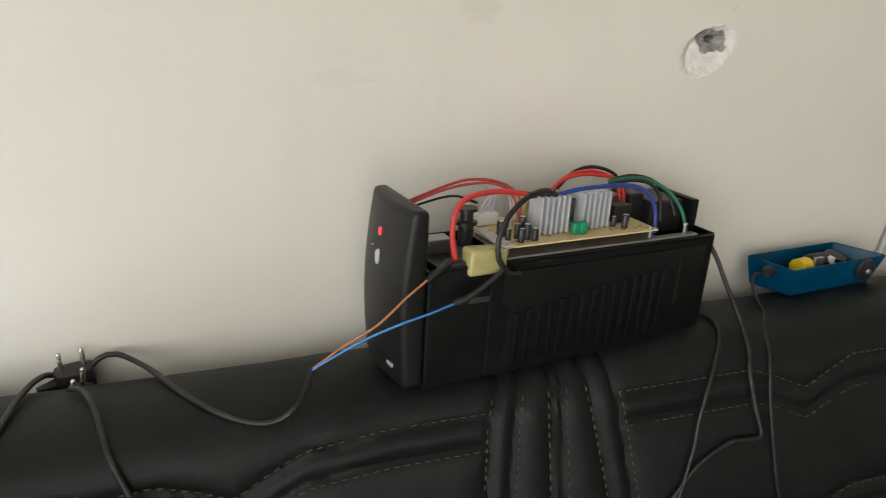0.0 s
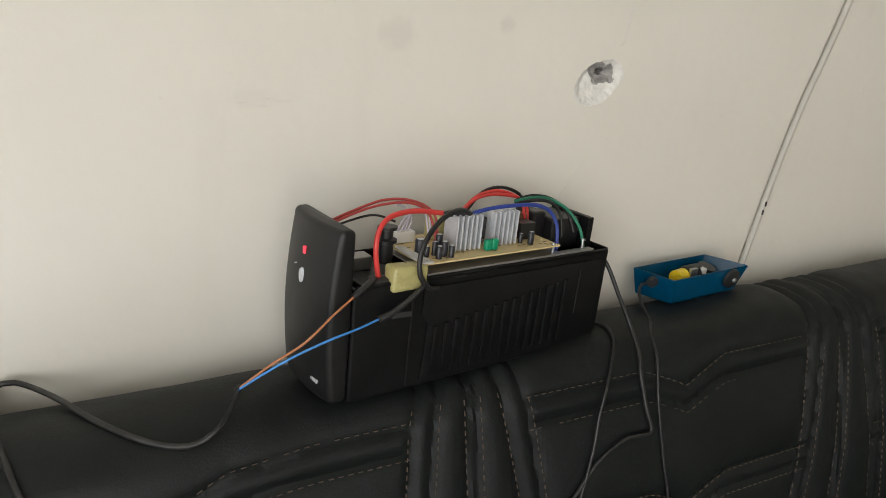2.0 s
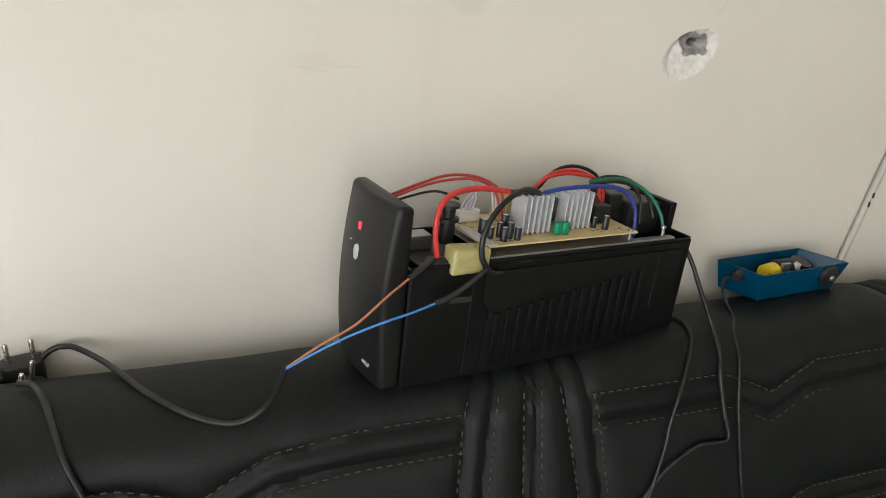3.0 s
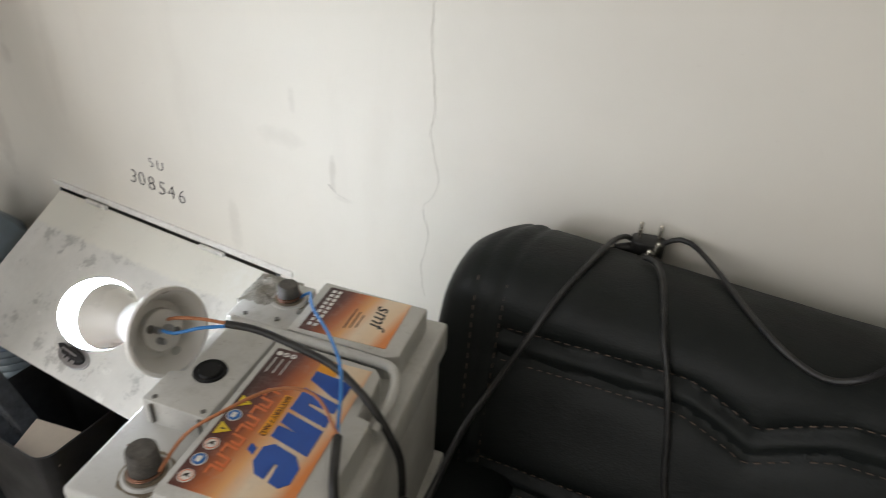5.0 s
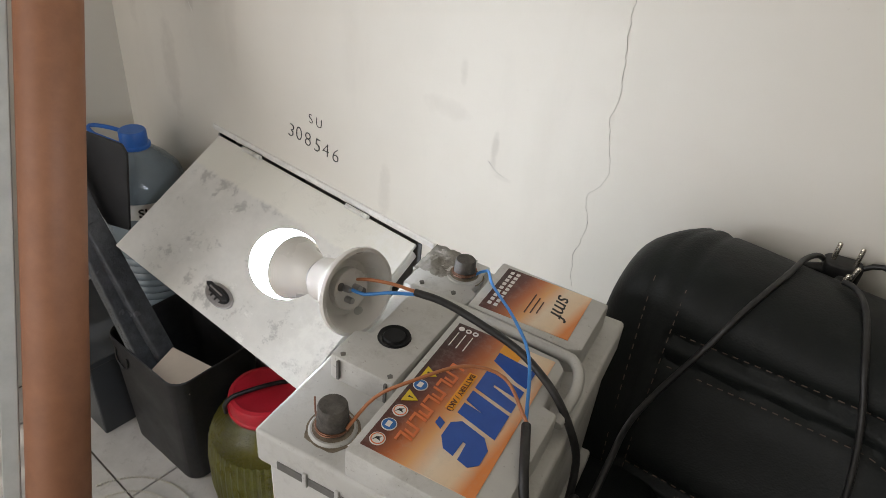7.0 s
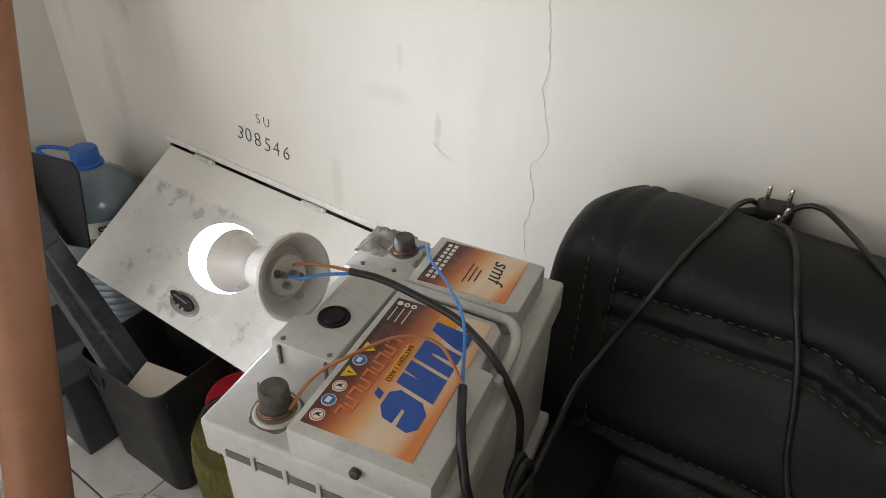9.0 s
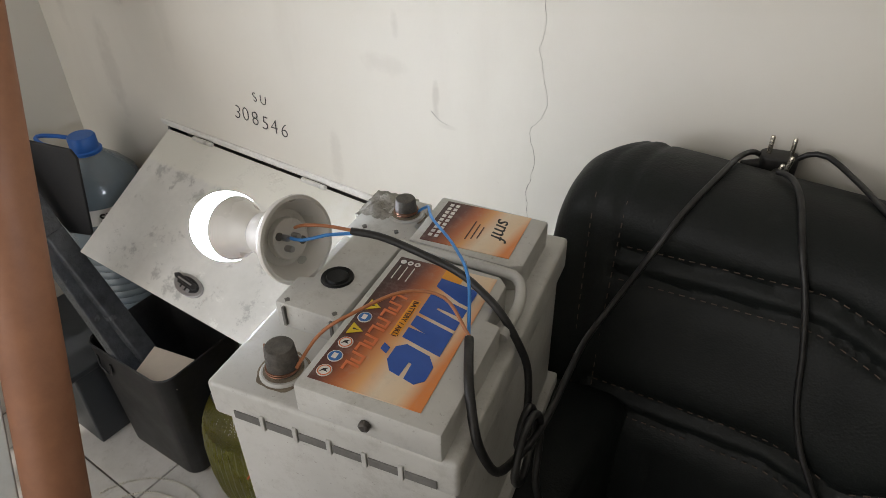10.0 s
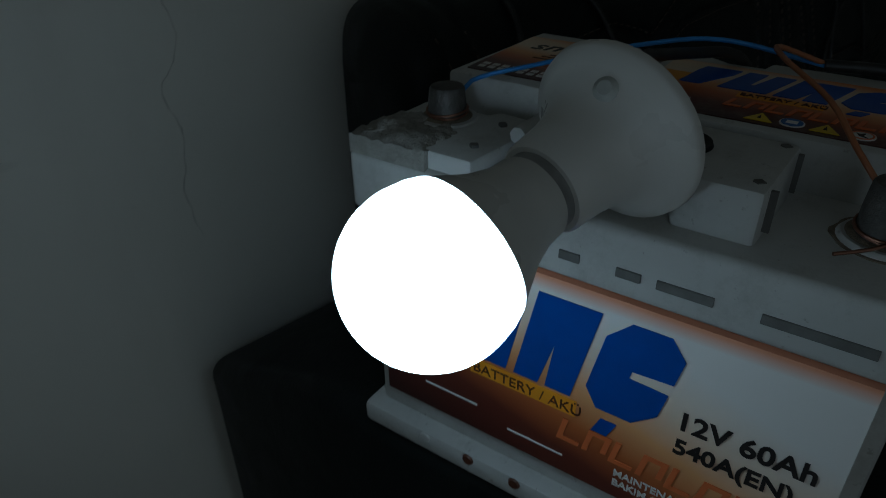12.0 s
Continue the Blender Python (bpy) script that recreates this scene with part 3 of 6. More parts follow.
# hatch recess and its open sheet-metal door
t = 0.012
hatch = empty("wall_hatch", pose(0, 0, 0), "open utility hatch with worn grey sheet-metal door", "hatch")
# recess lining, coloured dark for the shade behind the door
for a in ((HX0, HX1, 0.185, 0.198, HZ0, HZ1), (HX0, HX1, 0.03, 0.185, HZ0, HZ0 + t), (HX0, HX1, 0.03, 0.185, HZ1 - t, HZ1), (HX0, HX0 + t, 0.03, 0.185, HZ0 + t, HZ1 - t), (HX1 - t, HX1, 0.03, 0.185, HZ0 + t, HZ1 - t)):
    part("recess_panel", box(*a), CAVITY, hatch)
b = bmesh.new()
for a in ((HX0 - 0.005, HX1 + 0.005, -0.003, 0.03, HZ0 - 0.008, HZ0), (HX1, HX1 + 0.005, -0.003, 0.03, HZ0, HZ1), (HX0 - 0.005, HX0, -0.003, 0.03, HZ0, HZ1)):
    box(*a, bm=b)
part("frame", b, simple("grey_frame_paint", (0.13, 0.135, 0.14), 0.5, vary=0.3, scale=40), hatch)
DOOR_L, DOOR_A = 0.270, 32.0
b = box(HX0 + 0.002, HX1 - 0.002, -DOOR_L, 0, -0.006, 0.0, 0.0015)
door = part("hatch_door", b, SHEET, hatch, "flaking grey and white painted sheet")
door.matrix_basis = Matrix.Translation((0, -0.006, HZ1 - 0.001)) @ pose(0, 0, 0, DOOR_A)
edge = bmesh.new()
for a in ((HX0 + 0.002, HX1 - 0.002, -DOOR_L, -DOOR_L + 0.004, -0.022, -0.006), (HX0 + 0.002, HX0 + 0.006, -DOOR_L + 0.004, -0.01, -0.022, -0.006), (HX1 - 0.006, HX1 - 0.002, -DOOR_L + 0.004, -0.01, -0.022, -0.006)):
    box(*a, bm=edge)
part("folded_edge", edge, SHEET, door)
for x in (-1.20, -0.93):
    part("hinge", lathe([(0, -0.025), (0.004, -0.025), (0.004, 0.025), (0, 0.025)], 10, Matrix.Translation((x, -0.001, 0.003)) @ pose(0, 0, 0, 0, 90, 0)), SHEET, door)
lt = Matrix.Translation((-1.035, -0.232, 0.0)) @ pose(0, 0, 0, 0, 0, -4)
oval = [(math.cos(a), math.sin(a)) for a in np.linspace(0, 2 * math.pi, 25)[:-1]]
part("latch_plate", prism([(0.034 * c, 0.0165 * s) for c, s in oval], 0, 0.004, 0.0012), STEEL, door).matrix_basis = lt
part("latch_cup", prism([(0.026 * c, 0.0110 * s + 0.001) for c, s in oval], 0.0035, 0.0046), BLACKP, door).matrix_basis = lt
part("latch_bolt", prism([(-0.036, 0.004), (-0.030, 0.000), (0.020, -0.003), (0.026, 0.002), (0.020, 0.007), (-0.028, 0.009)], 0.0046, 0.0095, 0.0012), BLACKP, door).matrix_basis = lt
part("latch_bar", box(-0.022, 0.012, 0.0015, 0.0042, 0.0096, 0.0112, 0.0005), STEEL, door).matrix_basis = lt
for x in (-0.020, -0.008, 0.004):
    part("latch_tooth", box(x, x + 0.007, -0.0095, -0.0045, 0.0040, 0.0065, 0.0008), STEEL, door).matrix_basis = lt
# the filler strip of plaster above the hinge line
part("plaster_lip", box(HX0 - 0.02, HX1 + 0.03, -0.004, 0.006, HZ1 + 0.004, HZ1 + 0.014, 0.002), PLASTER, hatch)

# capped water pipe low on the wall
pipe = empty("water_pipe_stub", Matrix.Translation((-0.698, 0, 0.240)), "short capped metal pipe stub low on the wall", "pipe")
part("pipe", lathe([(0, 0.0), (0.019, 0.0), (0.019, 0.045), (0.013, 0.050), (0, 0.050)], 20, pose(0, 0, 0, 90, 0, 0)), STEEL, pipe, smooth=40)
part("sealing_ring", lathe([(0.020, 0.0), (0.030, 0.0), (0.028, 0.008), (0.020, 0.010)], 20, pose(0, 0, 0, 90, 0, 0)), BLACKP, pipe, smooth=40)

# thin cable trunking up the wall
b = tube([(0.632, -0.006, 0.85), (0.642, -0.006, 0.90), (0.656, -0.006, 0.977), (0.672, -0.006, 1.057), (0.691, -0.006, 1.132), (0.720, -0.006, 1.222), (0.80, -0.006, 1.52), (0.93, -0.006, 2.0), (1.09, -0.006, 2.6)], 0.0042, 8, 0.05)
trunk = part("cable_trunking", b, CONDUIT, None, smooth=60)
tagged(trunk, "thin off-white cable trunking slanting up the wall", "trunking")
for z, x in ((0.968, 0.6515), (0.980, 0.6540)):
    part("dark_nick", lathe([(0, -0.004), (0.0012, -0.003), (0.0012, 0.003), (0, 0.004)], 8, Matrix.Translation((x + 0.002, -0.0105, z))), BLACKP, trunk)


# ---- the sofa ----
PZ = [(-0.020, 0.45), (-0.021, 0.79), (-0.027, 0.846), (-0.040, 0.868), (-0.064, 0.8770), (-0.092, 0.8795), (-0.118, 0.8755), (-0.137, 0.8655), (-0.151, 0.850), (-0.159, 0.827), (-0.167, 0.800), (-0.179, 0.760), (-0.194, 0.700), (-0.209, 0.600), (-0.222, 0.450), (-0.226, 0.400)]
PERIOD = 0.539


def profile_rows(step):
    line = spline([(0, y, z) for y, z in PZ], step)
    return [(q.y, q.z) for q in line]


ROWS_S = profile_rows(0.0045)
FRONT = [i for i, (y, z) in enumerate(ROWS_S) if y < -0.088]


def fan(top, mid, low, z):
    if z > 0.85:
        return mid + (top - mid) * min(1, (z - 0.85) / 0.025)
    return mid + (low - mid) * (0.85 - z) / 0.10


FANS = ((0.088, 0.073, 0.060), (0.108, 0.096, 0.082), (0.139, 0.131, 0.127), (0.148, 0.141, 0.138), (0.171, 0.172, 0.187), (0.194, 0.197, 0.210))
ENDS = ((-0.410, -0.405, -0.394), (-0.386, -0.382, -0.376))
BANDS = (0.850, 0.828, 0.716, 0.694, 0.572, 0.550)


def band_z(z0, x):
    """A quilted double line that dips to a point in the middle of each section."""
    d = abs(x + 0.150) if x < 0.10 else abs((x - 0.197) % PERIOD - 0.210)
    dip = 0.024 * max(0.0, 1 - d / 0.062) ** 1.25
    return z0 - dip + 0.071 * min(0.0, x + 0.02) - 0.10 * min(0.0, x + 0.22) ** 2


def in_section(x):
    return -0.378 < x < 0.073 or (x > 0.197 and (x - 0.197) % PERIOD < 0.415)


XA, XB = -0.448, 1.95
xs = np.arange(XA, XB + 1e-6, 0.0045)
b = bmesh.new()
cols = []
for x in xs:
    col = []
    over = max(0.0, 1 - (x - XA) / 0.022)
    sag = 0.008 * min(1.0, max(0.0, (x - 0.25) / 0.5)) - 0.024 * max(0.0, 1 - (x - XA) / 0.044) ** 2.0
    rr = 0.022 * (1 - math.sqrt(max(0.0, 1 - over * over)))
    for i, (y, z) in enumerate(ROWS_S):
        j0, j1 = max(0, i - 1), min(len(ROWS_S) - 1, i + 1)
        ty, tz = ROWS_S[j1][0] - ROWS_S[j0][0], ROWS_S[j1][1] - ROWS_S[j0][1]
        ln = math.hypot(ty, tz) or 1
        ny, nz = tz / ln, -ty / ln
        if ny > 0 and nz < 0:
            ny, nz = -ny, -nz
        ny, nz = (ny, nz) if (ny * (y + 0.09) + nz * (z - 0.7)) > 0 else (-ny, -nz)
        d = de = 1.0
        if z > 0.845 or y < -0.1:
            base = x - PERIOD * math.floor((x - 0.02) / PERIOD)
            if x > -0.30:
                for f3 in FANS:
                    d = min(d, abs(base - fan(*f3, z)))
            de = min(abs(x - fan(*e3, z)) for e3 in ENDS)
        if y < -0.12 and in_section(x):
            for z0 in BANDS:
                d = min(d, abs(z - band_z(z0, x)))
        puff = 0.0035 * (1 - math.exp(-(d / 0.016) ** 2)) - 0.0045 * math.exp(-(d / 0.0045) ** 2) - 0.0022 * math.exp(-(de / 0.0045) ** 2)
        wave = 0.0020 * noise.noise((x * 7, y * 7, z * 7)) + 0.0008 * noise.noise((x * 23, y * 23, z * 23))
        h = puff + wave - rr
        tuck = 0.036 * max(0.0, min(1.0, (y + 0.10) / 0.08)) * max(0.0, 1 - (x - XA) / 0.08)
        col.append(b.verts.new((x + tuck, y + ny * h, z + nz * h + sag * min(1.0, max(0.0, (z - 0.60) / 0.25)))))
    cols.append(col)
for c0, c1 in zip(cols, cols[1:]):
    for i in range(len(c0) - 1):
        b.faces.new((c0[i], c0[i + 1], c1[i + 1], c1[i]))
for c in (cols[0][::-1], cols[-1]):
    b.faces.new(c)
for c0, c1 in zip(cols, cols[1:]):
    b.faces.new((c0[-1], c0[0], c1[0], c1[-1]))
bmesh.ops.recalc_face_normals(b, faces=b.faces[:])
sofa = empty("sofa", pose(0, 0, 0), "black leatherette sofa with quilted back and tan stitching", "sofa")
part("backrest", b, LEATHER, sofa, "quilted padded black back", smooth=50)


def front_y(z):
    return float(np.interp(z, [p[1] for p in PZ[::-1][:10]], [p[0] for p in PZ[::-1][:10]]))


# stitches along every seam
b = bmesh.new()


def stitch(p, q):
    d = (q - p)
    ln = d.length
    d.normalize()
    out = Vector((0, -0.92, 0.38))
    s = d.cross(out).normalized() * 0.00036
    c = [p + s, q + s, q - s, p - s]
    lo = [b.verts.new(v - out * 0.0006) for v in c]
    hi = [b.verts.new(v + out * 0.0007) for v in c]
    b.faces.new(hi)
    for k in range(4):
        b.faces.new((lo[k], lo[(k + 1) % 4], hi[(k + 1) % 4], hi[k]))


def stitch_line(pts):
    line = spline(pts, 0.0042)
    for i in range(0, len(line) - 1, 2):
        if random.random() > 0.06:
            stitch(line[i], line[i + 1])


for z0 in BANDS:
    for off in (0.0042, ):
        run = []
        sgn = 1 if BANDS.index(z0) % 2 == 0 else -1
        for x in np.arange(-0.378, XB - 0.01, 0.009):
            if in_section(x):
                z = band_z(z0, x) + sgn * off
                run.append((x, front_y(z) - 0.0012, z))
            elif len(run) > 2:
                stitch_line(run)
                run = []
        if len(run) > 2:
            stitch_line(run)
for base in (0.0, PERIOD, 2 * PERIOD):
    for n_, f3 in enumerate(FANS):
        s = -0.004 if n_ in (0, 2, 4) else 0.004
        stitch_line([(base + fan(*f3, z) + s, front_y(z) - 0.0012, z) for z in np.arange(0.862, 0.46, -0.02)])
for n_, e3 in enumerate(ENDS):
    stitch_line([(fan(*e3, z) + (-0.003 if n_ == 0 else 0.003), front_y(z) - 0.0032, z) for z in np.arange(0.862, 0.46, -0.02)])
tagged(part("stitching", b, THREAD, sofa, "tan thread stitches along the seams"), kind="stuff")


def cushion(x0, x1, y0, y1, z0, z1, r, amount):
    c = bmesh.new()
    bmesh.ops.create_cube(c, size=1, matrix=Matrix.Translation(((x0 + x1) / 2, (y0 + y1) / 2, (z0 + z1) / 2)) @ Matrix.Diagonal((x1 - x0, y1 - y0, z1 - z0, 1)))
    bmesh.ops.bevel(c, geom=c.edges[:], offset=r, segments=5, profile=0.5, affect="EDGES")
    bmesh.ops.subdivide_edges(c, edges=[e for e in c.edges if e.calc_length() > 0.08], cuts=6, use_grid_fill=True)
    for v in c.verts:
        n = noise.noise(v.co * 6)
        v.co.z += amount * n
        v.co.y += amount * 0.6 * noise.noise(v.co * 5 + Vector((3, 1, 2)))
    return c


arm = prism([(-0.592, -0.05), (-0.590, -0.12), (-0.583, -0.20), (-0.575, -0.26), (-0.545, -0.40), (-0.515, -0.53), (-0.500, -0.88), (-0.330, -0.88), (-0.330, -0.20), (-0.330, -0.05)], 0.10, 0.690, 0.016, 4)
for v in arm.verts:
    if v.co.z > 0.5 and v.co.y > -0.21:
        v.co.z -= 0.075 * (v.co.y + 0.21) / 0.16        # the arm falls away towards the wall
part("armrest", arm, LEATHER, sofa, "broad padded black arm", smooth=50)
part("base", box(-0.33, XB, -0.90, -0.02, 0.06, 0.30, 0.02), LEATHER, sofa, smooth=50)
for n_ in range(3):
    x0 = -0.325 + n_ * 0.757
    part("seat_cushion", cushion(x0, x0 + 0.752, -0.90, -0.225, 0.30, 0.455, 0.04, 0.003), LEATHER, sofa, smooth=50)
for x, y in ((-0.46, -0.82), (-0.58, -0.18), (1.88, -0.84), (1.88, -0.18)):
    for _ in (0,):
        part("foot", lathe([(0, 0), (0.022, 0), (0.028, 0.10), (0, 0.10)], 14, Matrix.Translation((x, y, 0))), BLACKP, sofa)


# ---- the car battery on the sofa arm ----
BA = 12.08
battery = empty("car_battery", Matrix.Translation((-0.520, -0.494, 0.861)) @ pose(0, 0, 0, 0, 0, BA), "dusty grey car battery with orange labels on sofa arm", "car battery")
BW, BL = 0.175, 0.242
T = 0.022
part("case", box(0.005, BW - 0.004, 0.006, BL - 0.006, -0.169, -0.028, 0.004), BATT, battery, smooth=40)
part("lid", box(0, BW, 0, BL, -0.030, 0.0, 0.0035, 3), BATT, battery, smooth=40)
part("foot_ledge", box(-0.0055, BW + 0.004, 0.0, BL, -0.1695, -0.155, 0.003), BATT, battery, smooth=40)
b = prism([(0.068, 0.002), (0.165, 0.000), (0.166, 0.096), (0.156, 0.098), (0.156, 0.137), (0.149, 0.145), (0.068, 0.151)], -0.002, T, 0.0022)
part("raised_block", b, BATT, battery, smooth=40)
b = prism([(0.068, 0.163), (0.150, 0.158), (0.160, 0.163), (0.161, 0.226), (0.068, 0.231)], -0.002, T, 0.0022)
part("raised_block", b, BATT, battery, smooth=40)
b = prism([(0.013, 0.064), (0.064, 0.062), (0.066, 0.155), (0.024, 0.160), (0.024, 0.098), (0.013, 0.094)], -0.002, T - 0.001, 0.0022)
part("vent_block", b, BATT, battery, smooth=40)
b = prism([(0.004, 0.176), (0.060, 0.170), (0.062, 0.196), (0.056, 0.199), (0.056, 0.236), (0.004, 0.238)], -0.002, 0.0085, 0.0018)
part("rear_block", b, BATT, battery, smooth=40)
# carrying handle folded into its groove
part("handle", tube([(0.166, 0.098, 0.010), (0.168, 0.130, 0.016), (0.160, 0.150, 0.019), (0.140, 0.1545, 0.019), (0.066, 0.1585, 0.019), (0.020, 0.163, 0.017)], 0.0042, 8), BATT, battery, smooth=60)
# vent plug
part("vent_plug", lathe([(0, T + 0.001), (0.0075, T + 0.001), (0.0085, T - 0.0005), (0.0115, T + 0.0006), (0.0125, T - 0.002)], 28, Matrix.Translation((0.041, 0.102, 0))), CASE, battery, "round black vent plug", smooth=40)
# keyhole slots in the blocks
for x, y in ((0.021, 0.068), (0.059, 0.067), (0.046, 0.185), (0.018, 0.183)):
    hz = T - 0.001 if y < 0.1 else 0.0095
    s = part("keyhole_slot", prism([(x - 0.0022, y), (x, y - 0.0022), (x + 0.0022, y), (x + 0.0008, y + 0.0022), (x - 0.0008, y + 0.0022)], hz - 0.001, hz + 0.0004), HOLE, battery)
    if y < 0.1:
        part("keyhole_slot", box(x - 0.0009, x + 0.0009, y - 0.0068, y - 0.0040, 0.003, hz - 0.002), HOLE, battery)
# two lead terminals with their moulded collars
for x, y, z0, rr, hh in ((0.0425, 0.0265, 0.0, 0.0104, 0.0228), (0.0415, 0.2135, 0.0072, 0.0092, 0.0172)):
    term = part("terminal", lathe([(0, z0), (rr, z0), (rr, z0 + hh * 0.5), (rr - 0.0008, z0 + hh - 0.0012), (rr - 0.0016, z0 + hh - 0.0002), (0, z0 + hh)], 24, Matrix.Translation((x, y, 0))), LEAD, battery, "dull oxidised lead post", smooth=40)
    part("collar", lathe([(rr + 0.0005, z0 + 0.0022), (0.0145, z0 + 0.0022), (0.0160, z0 + 0.0004), (0.0160, z0 - 0.001)], 28, Matrix.Translation((x, y, 0))), BATT, term, smooth=40)
    part("grime_ring", prism([((rr + 0.0075 + 0.0030 * noise.noise((math.cos(a) * 2, math.sin(a) * 2, x * 90))) * math.cos(a), (rr + 0.0075 + 0.0030 * noise.noise((math.cos(a) * 2, math.sin(a) * 2, x * 90))) * math.sin(a)) for a in np.linspace(0, 2 * math.pi, 41)[:-1]], 0, 0.0005), GRIME, term).matrix_basis = Matrix.Translation((x, y, z0))
    part("grime_ring", lathe([(rr, 0.0030), (rr + 0.0030, 0.0025)], 28), GRIME, term).matrix_basis = Matrix.Translation((x, y, z0))
    for n_ in range(2):
        line = [(x + (rr + 0.0007) * math.cos(a), y + (rr + 0.0007) * math.sin(a), z0 + 0.0045 + 0.0012 * n_ + 0.0008 * math.sin(a * 1.3 + n_)) for a in np.linspace(0.3 * n_, 0.3 * n_ + 6.2, 26)]
        part("copper_winding", tube(line, 0.00055, 6, smooth_line=False), COPPER, term, "bare copper strands")
# crusted dirt on the rear corner
b = bmesh.new()
gx, gy = 26, 24
rowv = []
for i in range(gx + 1):
    rowv.append([])
    for k in range(gy + 1):
        x, y = 0.001 + 0.040 * i / gx, 0.198 + 0.043 * k / gy
        e = min(i, gx - i, k, gy - k) / 5.0
        q = min(1, e) * (0.55 + 0.9 * noise.noise((x * 70, y * 70, 2.2))) - 0.5 * max(0, (x - 0.022) / 0.02) + 0.35 * noise.noise((x * 240, y * 240, 7))
        rowv[-1].append(b.verts.new((x, y, 0.0083 + 0.0050 * max(-0.3, min(1, q)))))
for i in range(gx):
    for k in range(gy):
        b.faces.new((rowv[i][k], rowv[i + 1][k], rowv[i + 1][k + 1], rowv[i][k + 1]))
rim = [e for e in b.edges if e.is_boundary]
ext = bmesh.ops.extrude_edge_only(b, edges=rim)
for v in ext["geom"]:
    if isinstance(v, bmesh.types.BMVert):
        v.co.z = -0.001
part("crusted_dirt", b, MUD, battery, "grey crust of dried dirt", smooth=60)
# lid rim slots, along the label side and the end
for y0, y1 in ((0.018, 0.054), (0.070, 0.091), (0.097, 0.107), (0.122, 0.131), (0.150, 0.185)):
    part("rim_slot", box(-0.0009, 0.002, y0, y1, -0.0205, -0.0165, 0.0003), HOLE, battery)
for n_ in range(6):
    x0 = 0.018 + n_ * 0.0245
    part("rim_notch", box(x0, x0 + 0.021, -0.0009, 0.002, -0.0265, -0.0195, 0.0005), HOLE, battery)
for x0 in (0.0385, 0.063, 0.0875, 0.112, 0.1365):
    part("rim_rib", box(x0, x0 + 0.0034, -0.0016, 0.003, -0.029, -0.016, 0.0006), BATT, battery)
part("drain_nozzle", lathe([(0, -0.004), (0.0022, -0.004), (0.0036, -0.003), (0.0036, 0.0), (0, 0.0)], 14, Matrix.Translation((0.117, 0.0005, 0.010)) @ pose(0, 0, 0, -90, 0, 0)), LEAD, battery)

# labels: local x runs across the battery, local y along it
lab1 = part("top_label", box(0.0735, 0.1480, 0.0105, 0.1400, T, T + 0.0006), LABEL_TOP, battery, "glossy orange and brown printed label")
lab2 = part("rear_label", box(0.0760, 0.1475, 0.1665, 0.2245, T, T + 0.0006), LABEL_TOP, battery, "glossy orange and brown printed label")
lab3 = part("face_label", box(-0.0002, 0.0052, 0.0130, 0.2260, -0.1390, -0.0310), LABEL_FACE, battery, "white, orange and brown printed label")


def logo(parent, m, h, wide, orange=True):
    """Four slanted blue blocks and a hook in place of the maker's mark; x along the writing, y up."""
    k = 0.22
    def sl(pts):
        return [(x + k * y, y) for x, y in pts]
    shapes = ([(0.20, 0.0), (0.12, 0.72), (0.12, 1.0), (0.60, 1.0), (0.60, 0.72), (0.46, 0.0)],
              [(0.70, 0.0), (0.70, 1.0), (0.94, 1.0), (0.97, 0.34), (1.03, 0.34), (1.06, 1.0), (1.30, 1.0), (1.30, 0.0)],
              [(1.39, 0.0), (1.39, 1.0), (2.01, 1.0), (2.01, 0.0), (1.74, 0.0), (1.70, 0.50), (1.66, 0.0)],
              [(2.11, 0.20), (2.11, 0.80), (2.28, 1.0), (2.62, 1.0), (2.80, 0.82), (2.80, 0.56), (2.44, 0.54), (2.44, 0.46), (2.80, 0.44), (2.80, 0.18), (2.62, 0.0), (2.28, 0.0)],
              [(2.32, -0.28), (2.36, -0.10), (2.52, -0.10), (2.48, -0.28)])
    for s in shapes:
        o = part("logo_shape", plan_shape([(x * h * wide, y * h) for x, y in sl(s)]), INKBLUE, parent)
        o.matrix_basis = m
    if orange:
        o = part("logo_shape", plan_shape([(x * h * wide, y * h) for x, y in sl([(-0.22, -0.02), (-0.22, 0.50), (0.17, 0.50), (0.17, -0.02)])], 0.0002), INKORANGE, parent)
        o.matrix_basis = m


def stripes(parent, m, n, w, h, gap, material):
    """The outlined product mark, as a row of upright bars."""
    for i in range(n):
        x = i * (w + gap)
        if i % 2:
            pts = [(x, 0), (x, h), (x + w, h), (x + w, h * 0.2), (x + w * 0.76, h * 0.2), (x + w * 0.76, h * 0.82), (x + w * 0.24, h * 0.82), (x + w * 0.24, 0)]
        else:
            pts = [(x, 0), (x, h), (x + w * 0.24, h), (x + w * 0.24, h * 0.18), (x + w, h * 0.18), (x + w, 0)]
        o = part("mark_bar", plan_shape([(px_ + 0.2 * py_, py_) for px_, py_ in pts]), material, parent)
        o.matrix_basis = m


ZL = T + 0.0007
